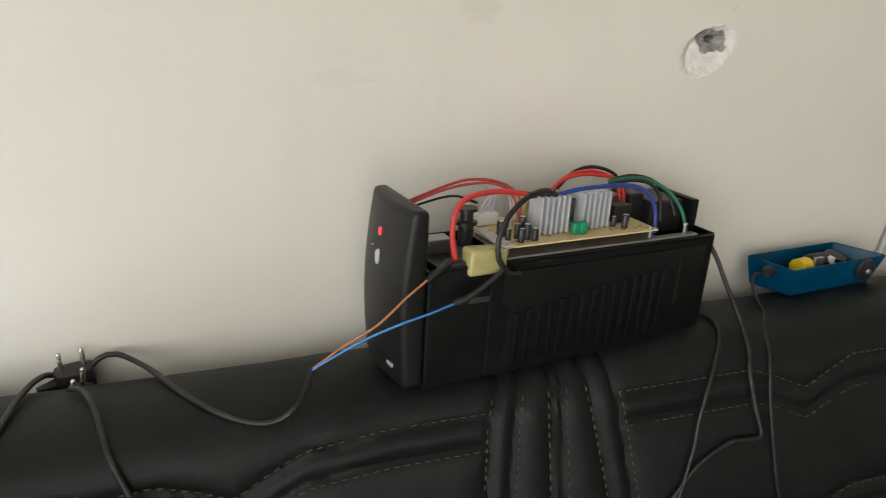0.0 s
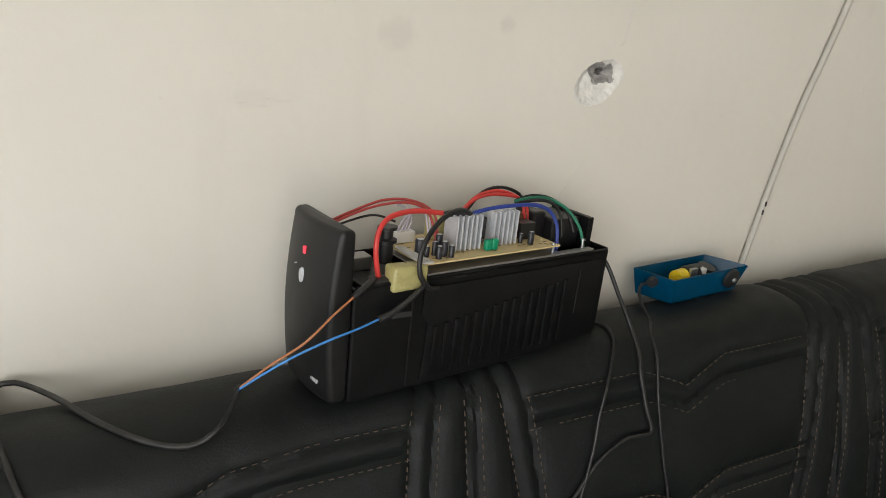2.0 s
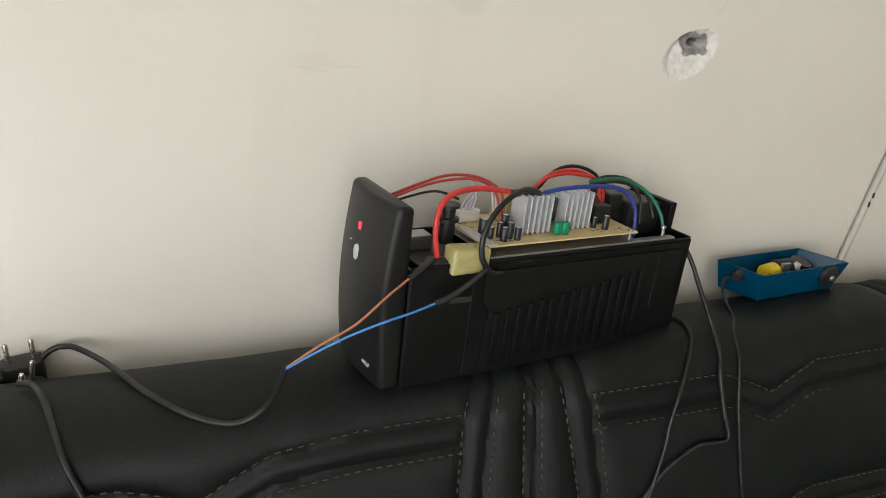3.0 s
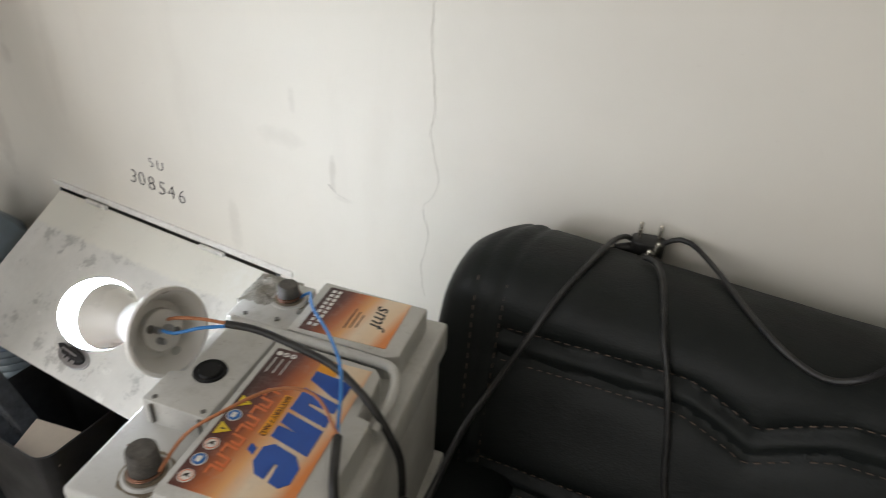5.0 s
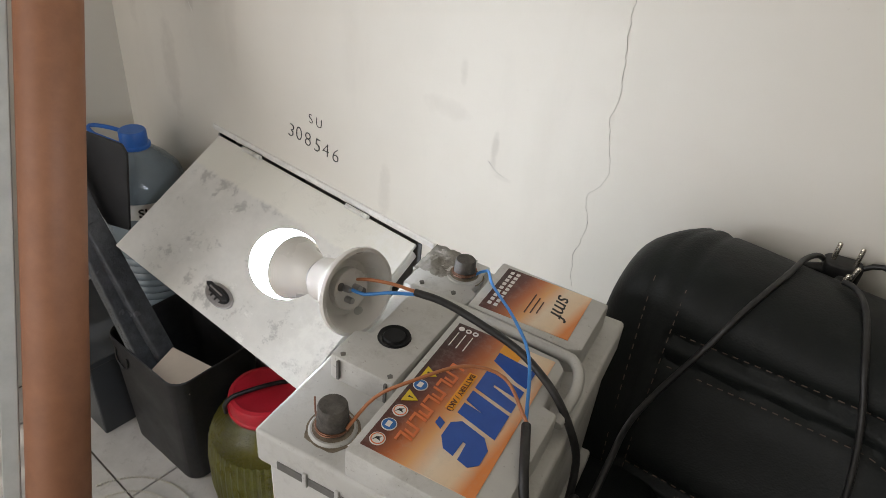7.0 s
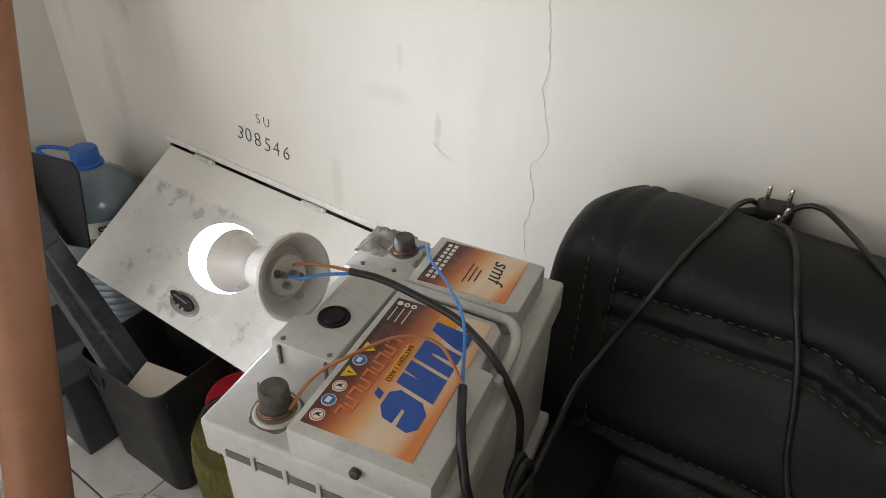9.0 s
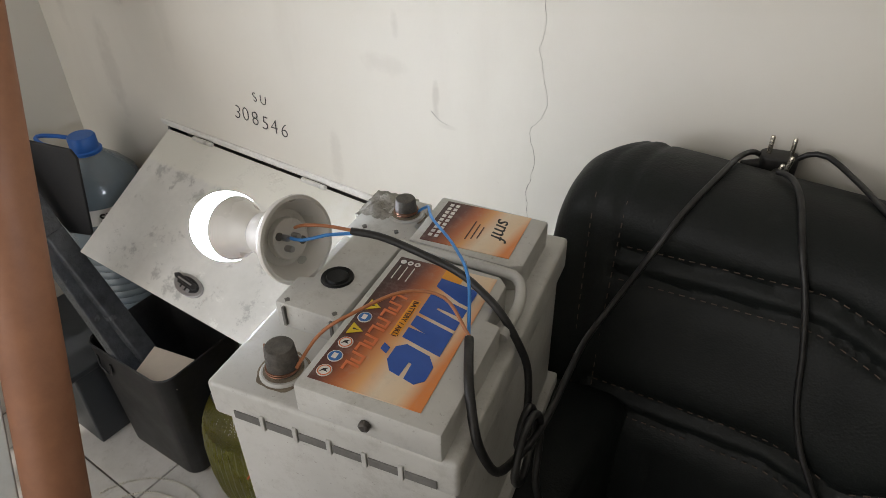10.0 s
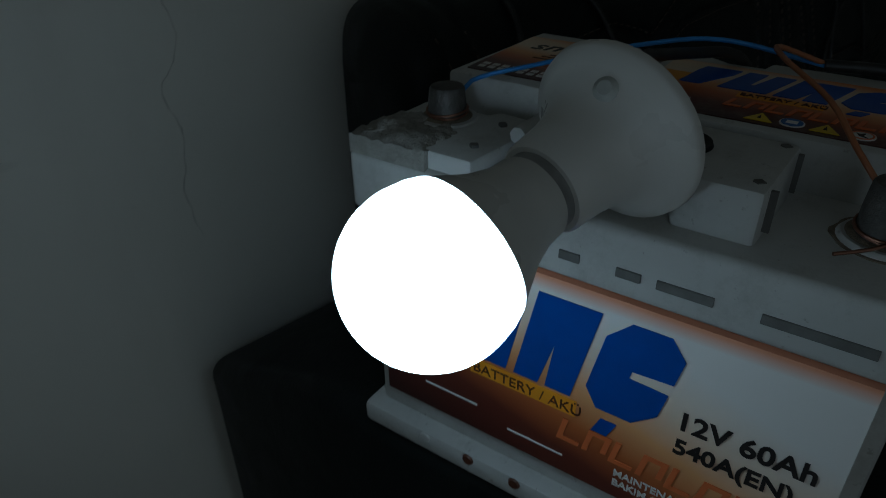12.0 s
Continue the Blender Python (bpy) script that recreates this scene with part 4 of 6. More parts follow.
# writing runs from the far end towards the near end, its head towards the sofa
mt = basis((0.1115, 0.1335, ZL), (0, -1, 0), (1, 0, 0))
logo(lab1, mt, 0.029, 1.22)
stripes(lab1, basis((0.0885, 0.1000, ZL), (0, -1, 0), (1, 0, 0)), 9, 0.0072, 0.010, 0.0014, INKRED)
part("word_box", box(0.1025, 0.1085, 0.062, 0.098, ZL, ZL + 0.0002), INKORANGE, lab1)
writing("printed_line", "BATTERY / AKÜ", 0.0052, INKBROWN, lab1, basis((0.1040, 0.0970, ZL + 0.0004), (0, -1, 0), (1, 0, 0)))
for n_, (y, kind_) in enumerate(((0.0185, "w"), (0.0315, "b"), (0.0445, "w"), (0.0575, "y"), (0.0700, "b"), (0.0825, "y"))):
    mm = Matrix.Translation((0.0805, y, ZL))
    if kind_ == "y":
        s = part("warning_sign", plan_shape([(-0.0042, -0.0055), (0.0052, 0.0), (-0.0042, 0.0055)]), YELLOW, lab1)
        s.matrix_basis = mm
        s2 = part("warning_mark", plan_shape([(-0.0018, -0.0008), (0.0022, 0.0), (-0.0018, 0.0008)], 0.0006), INKBLACK, lab1)
        s2.matrix_basis = mm
    else:
        s = part("safety_sign", lathe([(0, 0), (0.0049, 0), (0.0049, 0.0004), (0, 0.0004)], 22), INKWHITE, lab1)
        s.matrix_basis = mm
        if kind_ == "b":
            part("safety_disc", lathe([(0, 0), (0.0043, 0), (0.0043, 0.0006), (0, 0.0006)], 22), simple("sign_blue", (0.02, 0.14, 0.42), 0.4, vary=0.1) if "sign_blue" not in bpy.data.materials else bpy.data.materials["sign_blue"], lab1).matrix_basis = mm
            part("safety_mark", plan_shape([(-0.0018, -0.0022), (0.0014, -0.0022), (0.0014, 0.0022), (-0.0018, 0.0022)], 0.0008), INKWHITE, lab1).matrix_basis = mm
        else:
            part("safety_ring", lathe([(0.0036, 0.0004), (0.0043, 0.0004), (0.0043, 0.0006), (0.0036, 0.0006)], 22), INKRED, lab1).matrix_basis = mm
            part("safety_mark", plan_shape([(-0.0024, -0.0022), (-0.0008, -0.0004), (0.0026, -0.0010), (0.0008, 0.0008), (0.0018, 0.0024), (-0.0012, 0.0010)], 0.0006), INKBLACK, lab1).matrix_basis = mm
for n_, x in enumerate((0.0780, 0.0835, 0.0890)):
    part("state_dot", lathe([(0.0 if n_ == 0 else 0.0011, 0), (0.0022, 0), (0.0022, 0.0004), (0.0 if n_ == 0 else 0.0011, 0.0004)], 16), INKWHITE, lab1).matrix_basis = Matrix.Translation((x, 0.1345, ZL))
    part("small_print_bar", box(x - 0.0005, x + 0.0002, 0.114, 0.130, 0, 0.0003), INKWHITE, lab1).matrix_basis = Matrix.Translation((0, 0, ZL))
# rear label
writing("printed_line", "smf", 0.0195, INKBLACK, lab2, basis((0.1235, 0.2150, ZL), (0.08, -1, 0), (1, 0.08, 0)), shear=0.35)
for n_ in range(3):
    part("small_print_bar", box(0.1080 + n_ * 0.0042, 0.1090 + n_ * 0.0042, 0.178 + n_ * 0.002, 0.204 - 0.003 * n_, ZL, ZL + 0.0003), INKBROWN, lab2)
for i in range(9):
    for k in range(2):
        y = 0.1725 + i * 0.0056
        part("date_square", box(0.0800 + k * 0.0050, 0.0830 + k * 0.0050, y, y + 0.0036, ZL, ZL + 0.0003), INKWHITE, lab2)
# face label: seen from the window side, writing runs towards the near end
XF = -0.0006
def face_m(y, z):
    return basis((XF, y, z), (0, -1, 0), (0, 0, 1))
logo(lab3, face_m(0.2130, -0.0895), 0.050, 0.93)
part("word_box", box(XF - 0.0002, XF + 0.0002, 0.116, 0.172, -0.1005, -0.0915), INKORANGE, lab3)
writing("printed_line", "BATTERY / AKÜ", 0.0082, INKBROWN, lab3, face_m(0.1705, -0.0990) @ Matrix.Translation((0, 0, 0.0004)))
writing("printed_line", "12V 60Ah", 0.0131, INKBLACK, lab3, face_m(0.0735, -0.0820), thick=0.0003)
writing("printed_line", "540A(EN)", 0.0114, INKBLACK, lab3, face_m(0.0725, -0.0955), thick=0.0003)
stripes(lab3, face_m(0.124, -0.1175), 9, 0.0110, 0.0135, 0.0018, INKRED)
writing("printed_line", "MAINTENANCE FREE CALCIUM", 0.0056, INKWHITE, lab3, face_m(0.0950, -0.1250), thick=0.0001)
writing("printed_line", "BAKIM GEREKTİRMEYEN", 0.0056, INKWHITE, lab3, face_m(0.0950, -0.1310), thick=0.0001)
part("small_print_bar", box(XF - 0.0002, XF + 0.0002, 0.120, 0.150, -0.1284, -0.1276), INKWHITE, lab3)
part("small_print_bar", box(XF - 0.0002, XF + 0.0002, 0.168, 0.200, -0.1222, -0.1212), INKWHITE, lab3)
for n_ in range(7):
    y = 0.030 + n_ * 0.028
    part("ledge_mark", lathe([(0, 0), (0.0035, 0), (0.0028, 0.0012), (0, 0.0012)], 10, Matrix.Translation((-0.0056, y, -0.158)) @ pose(0, 0, 0, 0, -90, 0)), INKBROWN if n_ % 3 else BATT, battery)
part("sticker_scrap", plan_shape([(0.0, 0.0), (0.006, 0.001), (0.007, 0.006), (0.002, 0.005)]), INKWHITE, battery).matrix_basis = Matrix.Translation((0.058, 0.020, 0.0004))


# ---- lit bulb in its lampholder, resting on the battery lid ----
ax = Vector((-0.640, -0.379, 0.873)) - Vector((-0.541, -0.382, 0.8975))
lamp = empty("led_bulb_holder", Matrix.Translation((-0.541, -0.382, 0.8975)) @ ax.to_track_quat("Z", "Y").to_matrix().to_4x4() @ Matrix.Diagonal((1, 1, 0.92, 1)), "off-white lampholder with a lit LED bulb", "lamp")
part("holder_shell", lathe([(0.0215, 0.0165), (0.0250, 0.0120), (0.0285, 0.003), (0.0305, 0.0), (0.0330, 0.0), (0.0338, 0.002), (0.0330, 0.0055), (0.0285, 0.0095), (0.0235, 0.0145), (0.0198, 0.021), (0.0180, 0.030), (0.0170, 0.0435), (0.0160, 0.0450), (0.0140, 0.0450), (0.0138, 0.030)], 48), PORCELAIN, lamp, "off-white flared plastic shell", smooth=50)
part("terminal_disc", lathe([(0, 0.009), (0.0150, 0.009), (0.0158, 0.0098), (0.0158, 0.0165), (0.0215, 0.0165)], 40), PORCELAIN, lamp, smooth=40)
for x, y in ((0.006, 0.004), (0.006, -0.005), (-0.003, 0.001)):
    s = part("terminal_screw", lathe([(0, 0.0015), (0.0022, 0.0018), (0.0026, 0.004), (0.0026, 0.009), (0, 0.009)], 12, Matrix.Translation((x, y, 0))), STEEL, lamp, smooth=40)
for a in (0.6, 3.7):
    part("mounting_hole", lathe([(0, 0.0), (0.0032, 0.0), (0.0032, 0.0015), (0, 0.0015)], 14, Matrix.Translation((0.011 * math.cos(a), 0.011 * math.sin(a), 0.0084))), HOLE, lamp)
    d = Vector((math.cos(a + 0.75), math.sin(a + 0.75), 0))
    # raised disc, coloured grey for the shade inside the knockout recess
    part("knockout", lathe([(0, 0), (0.0040, 0), (0.0044, 0.0012), (0.0025, 0.003), (0, 0.003)], 14, Matrix.Translation(Vector((0, 0, 0.0135)) + d * 0.0235) @ Vector((d.x, d.y, 0.9)).to_track_quat("Z", "Y").to_matrix().to_4x4()), GREYBOARD, lamp, smooth=40)
bulb = part("bulb_neck", lathe([(0.0138, 0.0480), (0.0150, 0.0500), (0.0156, 0.0580), (0.0185, 0.0680), (0.0230, 0.0775), (0.0262, 0.0840), (0, 0.0840)], 48), PORCELAIN, lamp, "white bulb housing", smooth=50)
part("metal_collar", lathe([(0.0135, 0.0430), (0.0142, 0.0435), (0.0142, 0.0495), (0.0130, 0.0498)], 40), STEEL, lamp, smooth=40)
dome = [(0.0262, 0.0840), (0.0276, 0.0885)] + [(0.0287 * math.cos(t_), 0.0980 + 0.0308 * math.sin(t_)) for t_ in np.linspace(-0.20, math.pi / 2, 18)]
dome[-1] = (0.0, dome[-1][1])
part("bulb_dome", lathe(dome, 48), LAMP_GLOW, lamp, "glowing white dome", smooth=80)
part("approval_mark", box(-0.003, 0.003, -0.0004, 0.0004, -0.002, 0.002), INKBLACK, lamp).matrix_basis = Matrix.Translation((0.0, -0.0163, 0.0595)) @ pose(0, 0, 0, 12)


# ---- wires of the lamp and the battery ----
bt = battery.matrix_world.copy()


def on_batt(*pts):
    return [tuple(bt @ Vector(p)) for p in pts]


lamp_lead = empty("lamp_cable", pose(0, 0, 0), "black two-core cable from the lampholder over the battery", "cable")
LEAD_PTS = [(-0.504, -0.364, 0.909), (-0.486, -0.356, 0.907), (-0.465, -0.350, 0.902)] + on_batt(
    (0.123, 0.126, 0.033), (0.148, 0.114, 0.029), (0.163, 0.108, 0.020), (0.175, 0.104, 0.005), (0.183, 0.104, -0.015), (0.186, 0.102, -0.040),
    (0.187, 0.095, -0.062), (0.188, 0.080, -0.068), (0.189, 0.070, -0.055), (0.190, 0.074, -0.038), (0.191, 0.088, -0.036), (0.193, 0.096, -0.055),
    (0.194, 0.082, -0.082), (0.195, 0.060, -0.080), (0.195, 0.046, -0.058), (0.195, 0.054, -0.036), (0.196, 0.074, -0.030), (0.197, 0.094, -0.050),
    (0.198, 0.098, -0.085), (0.200, 0.090, -0.120), (0.212, 0.090, -0.165), (0.224, 0.090, -0.240), (0.235, 0.096, -0.300), (0.250, 0.094, -0.399))
part("sheath", tube(LEAD_PTS, 0.0028, 10), RUBBER, lamp_lead, smooth=60)
part("brown_core", tube([(-0.547, -0.378, 0.904), (-0.534, -0.380, 0.912), (-0.520, -0.372, 0.912), (-0.503, -0.364, 0.910)], 0.0013), BROWN, lamp_lead, smooth=60)
part("blue_core", tube([(-0.547, -0.386, 0.900), (-0.532, -0.386, 0.903), (-0.518, -0.376, 0.907), (-0.503, -0.365, 0.908)], 0.0013), BLUE, lamp_lead, smooth=60)

batt_lead = empty("battery_cable", pose(0, 0, 0), "black cable from the battery terminals to a mains plug", "cable")
JOIN = (-0.385, -0.392, 0.889)
part("brown_core", tube(on_batt((0.053, 0.026, 0.007), (0.062, 0.044, 0.024)) + [(-0.455, -0.420, 0.896), (-0.436, -0.392, 0.903), (-0.412, -0.380, 0.901), (-0.385, -0.3915, 0.890)], 0.0012), BROWN, batt_lead, smooth=60)
part("blue_core", tube(on_batt((0.050, 0.216, 0.010), (0.062, 0.213, 0.021)) + [(-0.483, -0.295, 0.890), (-0.443, -0.324, 0.897), (-0.412, -0.352, 0.899), (-0.385, -0.3925, 0.889)], 0.0012), BLUE, batt_lead, smooth=60)
part("copper_tail", tube(on_batt((0.034, 0.022, 0.006), (0.026, 0.030, 0.004), (0.018, 0.040, 0.003)), 0.0007), COPPER, batt_lead, smooth=60)
part("sheath", tube([JOIN, (-0.371, -0.414, 0.888), (-0.363, -0.425, 0.883), (-0.350, -0.438, 0.866), (-0.345, -0.433, 0.841), (-0.343, -0.424, 0.824), (-0.343, -0.411, 0.815),
                     (-0.343, -0.395, 0.810), (-0.344, -0.372, 0.803), (-0.349, -0.337, 0.795), (-0.358, -0.290, 0.786), (-0.368, -0.235, 0.773), (-0.366, -0.192, 0.779),
                     (-0.343, -0.168, 0.838), (-0.331, -0.144, 0.869), (-0.319, -0.096, 0.886), (-0.315, -0.050, 0.884), (-0.308, -0.022, 0.878), (-0.298, -0.015, 0.870)], 0.0030, 10, r_end=0.0026), RUBBER, batt_lead, smooth=60)


# ---- two mains plugs and their cables on the sofa back ----
def mains_plug(m, turn, label):
    """Angled plug: pins up, the cable leaving sideways in the direction turn."""
    p = empty("mains_plug", m, label, "plug", "plugs on the sofa back")
    b = prism([(-0.0165, -0.007), (-0.012, -0.011), (0.012, -0.011), (0.0165, -0.007), (0.0165, 0.007), (0.012, 0.011), (-0.012, 0.011), (-0.0165, 0.007)], -0.016, 0.012, 0.0025, 3)
    part("body", b, RUBBER, p, smooth=40)
    part("strain_relief", lathe([(0.0062, 0), (0.0058, -0.006), (0.0042, -0.016), (0.0034, -0.020)], 14, pose(0, 0, 0, 0, 0, turn) @ Matrix.Translation((0, -0.012, 0.000)) @ pose(0, 0, 0, -90)), RUBBER, p, smooth=40)
    for x in (-0.0095, 0.0095):
        part("pin", lathe([(0, 0.011), (0.0022, 0.011), (0.0022, 0.0285), (0.0015, 0.030), (0, 0.0302)], 14, Matrix.Translation((x, 0, 0))), BRASS, p, "nickel plug pin", smooth=40)
    return p


mains_plug(Matrix.Translation((-0.288, -0.014, 0.866)) @ pose(0, 0, 0, 2, 0, 14), -78, "black mains plug with upright nickel pins")
mains_plug(Matrix.Translation((-0.281, -0.044, 0.8585)) @ pose(0, 0, 0, 9, 0, 78), -50, "second black mains plug leaning against the first")

cable("mains_cable", [(-0.280, -0.062, 0.884), (-0.268, -0.070, 0.886), (-0.254, -0.099, 0.885), (-0.238, -0.145, 0.867), (-0.223, -0.164, 0.834), (-0.212, -0.176, 0.796), (-0.200, -0.190, 0.745), (-0.178, -0.202, 0.700), (-0.135, -0.216, 0.648), (-0.05, -0.232, 0.590), (0.04, -0.250, 0.520), (0.09, -0.300, 0.465)], 0.0027, RUBBER, None, "black mains cable falling down the sofa back", "cable", n=10)
ups_lead = empty("inverter_output_cable", pose(0, 0, 0), "black cable with split brown and blue cores", "cable")
part("sheath", tube([(-0.278, -0.012, 0.870), (-0.266, -0.011, 0.882), (-0.249, -0.014, 0.886), (-0.220, -0.040, 0.882), (-0.188, -0.091, 0.884), (-0.159, -0.122, 0.880), (-0.134, -0.135, 0.874), (-0.113, -0.140, 0.874), (-0.095, -0.142, 0.886), (-0.086, -0.150, 0.908), (-0.080, -0.161, 0.934)], 0.0026, 10), RUBBER, ups_lead, smooth=60)
part("brown_core", tube([(-0.081, -0.161, 0.932), (-0.057, -0.166, 0.951), (-0.030, -0.168, 0.967), (-0.006, -0.165, 0.986), (0.014, -0.158, 0.997)], 0.0010), BROWN, ups_lead, smooth=60)
part("blue_core", tube([(-0.081, -0.162, 0.932), (-0.061, -0.166, 0.945), (-0.038, -0.170, 0.958), (-0.011, -0.170, 0.967), (0.014, -0.166, 0.971), (0.036, -0.158, 0.973)], 0.0010), BLUE, ups_lead, smooth=60)
part("taped_joint", tube([(0.034, -0.158, 0.9725), (0.045, -0.157, 0.975), (0.055, -0.154, 0.979), (0.066, -0.152, 0.985), (0.075, -0.149, 0.990), (0.082, -0.146, 0.994)], 0.0034, 8, r_end=0.0018), TAPE, ups_lead, "lumpy black tape joint", smooth=60)
part("taped_joint", tube([(0.012, -0.159, 0.996), (0.021, -0.155, 1.000), (0.034, -0.145, 1.004)], 0.0028, 8), TAPE, ups_lead, smooth=60)
part("tape_flap", box(0.046, 0.064, -0.1590, -0.1580, 0.971, 0.976, 0.0003), TAPE, ups_lead)


# ---- opened backup power unit on the sofa back ----
UPS_Z = 0.8935
ups = empty("backup_power_unit", Matrix.Translation((-0.005, -0.157, UPS_Z)) @ pose(0, 0, 0, -1.0, 3.8, 11.2) @ Matrix.Diagonal((1, 0.82, 1, 1)), "opened black backup power unit with exposed circuit board", "power supply")
UL, UW, UH = 0.330, 0.103, 0.106
b = box(0.014, UL, 0, UW, 0, UH)
bmesh.ops.delete(b, geom=[f for f in b.faces if f.normal.z > 0.9], context="FACES")
bmesh.ops.bevel(b, geom=[e for e in b.edges if len(e.link_faces) == 2], offset=0.003, segments=3, profile=0.5, affect="EDGES")
bmesh.ops.recalc_face_normals(b, faces=b.faces[:])
bmesh.ops.solidify(b, geom=b.faces[:], thickness=0.003)
bmesh.ops.recalc_face_normals(b, faces=b.faces[:])
part("lower_case", b, CASE, ups, "black ribbed plastic case", smooth=40)
part("rim", tube([(0.016, 0.001, UH), (UL - 0.004, 0.001, UH), (UL - 0.001, 0.004, UH), (UL - 0.001, UW - 0.004, UH), (UL - 0.004, UW - 0.001, UH), (0.016, UW - 0.001, UH)], 0.0022, 8, smooth_line=False), CASE, ups, smooth=60)
# raised side plate with its upright vent ribs
b = prism([(0.088, 0.006), (0.318, 0.006), (0.318, 0.098), (0.084, 0.098), (0.084, 0.072), (0.092, 0.062)], 0, 0.0022, 0.0008)
bmesh.ops.transform(b, matrix=basis((0, -0.0002, 0), (1, 0, 0), (0, 0, 1)), verts=b.verts[:])
part("side_plate", b, CASE, ups, smooth=40)
rib = None
for n_ in range(15):
    x = 0.100 + n_ * 0.0118
    top = 0.060 + 0.0016 * n_
    if rib is None:
        rib = part("vent_rib", box(-0.0030, 0.0030, -0.0052, -0.0020, 0.010, 0.060, 0.0012), CASE, ups, smooth=40)
        rib.matrix_basis = Matrix.Translation((x, 0, 0))
    else:
        again(rib, Matrix.Translation((x, 0, 0)) @ Matrix.Diagonal((1, 1, top / 0.060, 1)), ups)
part("edge_strip", box(0.0725, 0.0742, -0.0012, 0.001, 0.004, 0.090, 0.0004), PANEL, ups)
part("edge_strip", box(0.2850, 0.2866, -0.0034, -0.0018, 0.040, 0.094, 0.0004), PANEL, ups)
# bowed front panel
b = bmesh.new()
NZ, NY = 22, 16
rows = []
for i in range(NZ + 1):
    t_ = i / NZ
    z = 0.004 + 0.153 * t_
    row = []
    for k in range(NY + 1):
        s = k / NY
        y = -0.001 + (UW + 0.002) * s
        bow = 0.006 * (1 - (2 * s - 1) ** 2) + 0.008 * math.sin(math.pi * min(1, 0.12 + t_ * 0.80)) - 0.002 * t_ ** 2
        row.append(b.verts.new((0.000 - bow, y, z)))
    rows.append(row)
back = [[b.verts.new((0.013, -0.001 + (UW + 0.002) * k / NY, 0.004 + 0.153 * i / NZ)) for k in (0, NY)] for i in range(NZ + 1)]
for r0, r1 in zip(rows, rows[1:]):
    for k in range(NY):
        b.faces.new((r0[k], r1[k], r1[k + 1], r0[k + 1]))
for i in range(NZ):
    b.faces.new((rows[i][0], back[i][0], back[i + 1][0], rows[i + 1][0]))
    b.faces.new((rows[i][-1], rows[i + 1][-1], back[i + 1][1], back[i][1]))
    b.faces.new((back[i][0], back[i][1], back[i + 1][1], back[i + 1][0]))
b.faces.new([*rows[-1], back[-1][1], back[-1][0]])
b.faces.new([*rows[0][::-1], back[0][0], back[0][1]])
bmesh.ops.recalc_face_normals(b, faces=b.faces[:])
bmesh.ops.bevel(b, geom=[e for e in b.edges if len(e.link_faces) == 2 and e.calc_face_angle(0) > 0.9], offset=0.0045, segments=4, profile=0.5, affect="EDGES")
panel = part("front_panel", b, PANEL, ups, "smooth charcoal bowed front panel", smooth=35)
part("power_button", lathe([(0, -0.002), (0.0042, -0.0015), (0.0048, 0.0), (0.0048, 0.004)], 20, Matrix.Translation((-0.0122, 0.052, 0.108)) @ pose(0, 0, 0, 0, 90, 0) @ Matrix.Diagonal((1.4, 0.8, 1, 1))), ALU, panel, "oval silver button", smooth=40)
part("indicator_light", box(-0.0114, -0.0080, 0.0505, 0.0545, 0.1265, 0.1330, 0.0006), LED_RED, panel, "lit red indicator")
part("small_legend", box(-0.0126, -0.0105, 0.067, 0.069, 0.1140, 0.1148), ALU, panel)
for n_ in range(4):
    part("maker_mark_bar", box(-0.0098, -0.0080, 0.026 - n_ * 0.0036, 0.0284 - n_ * 0.0036, 0.020, 0.0232, 0.0003), ALU, panel)
# steel tray, board and what is soldered to it
part("steel_tray", box(0.088, 0.258, 0.002, 0.098, 0.1085, 0.1100, 0.0004), STEEL, ups)
part("tray_flange", box(0.088, 0.304, 0.0006, 0.0100, 0.1082, 0.1102, 0.0004), STEEL, ups, "folded zinc steel edge")
part("tray_slot", box(0.118, 0.132, -0.0002, 0.0010, 0.1025, 0.1045), INKBLACK, ups)
BZ = 0.1170
board = part("circuit_board", box(0.084, 0.254, 0.004, 0.096, BZ, BZ + 0.0016), PCB, ups, "pale yellow printed circuit board")
for n_ in range(46):
    x, y = 0.088 + 0.155 * random.random(), 0.007 + 0.083 * random.random()
    lx, ly = (0.003 + 0.006 * random.random(), 0.0008) if random.random() < 0.5 else (0.0008, 0.003 + 0.004 * random.random())
    part("board_print", box(x, x + lx, y, y + ly, BZ + 0.0016, BZ + 0.0019), PCBDARK, board)
for x, y in ((0.248, 0.008), (0.090, 0.009), (0.292, 0.008)):
    part("screw", lathe([(0, 0.007), (0.0024, 0.0062), (0.0028, 0.0045), (0.0016, 0.0044), (0.0016, -0.008)], 12, Matrix.Translation((x, y, BZ - 0.003))), STEEL, ups, smooth=40)


def heatsink(x0, x1, y0, y1):
    h = part("heatsink", box(x0, x1, y0 + 0.012, y0 + 0.016, BZ + 0.002, BZ + 0.036), ALU, ups, "finned aluminium heatsink")
    n = 6
    for i in range(n):
        x = x0 + (x1 - x0 - 0.0022) * i / (n - 1)
        part("fin", box(x, x + 0.0018, y0, y0 + 0.012, BZ + 0.003, BZ + 0.0365, 0.0003), ALU, h)
        part("fin", box(x, x + 0.0018, y0 + 0.016, y1, BZ + 0.003, BZ + 0.0355, 0.0003), ALU, h)
    return h


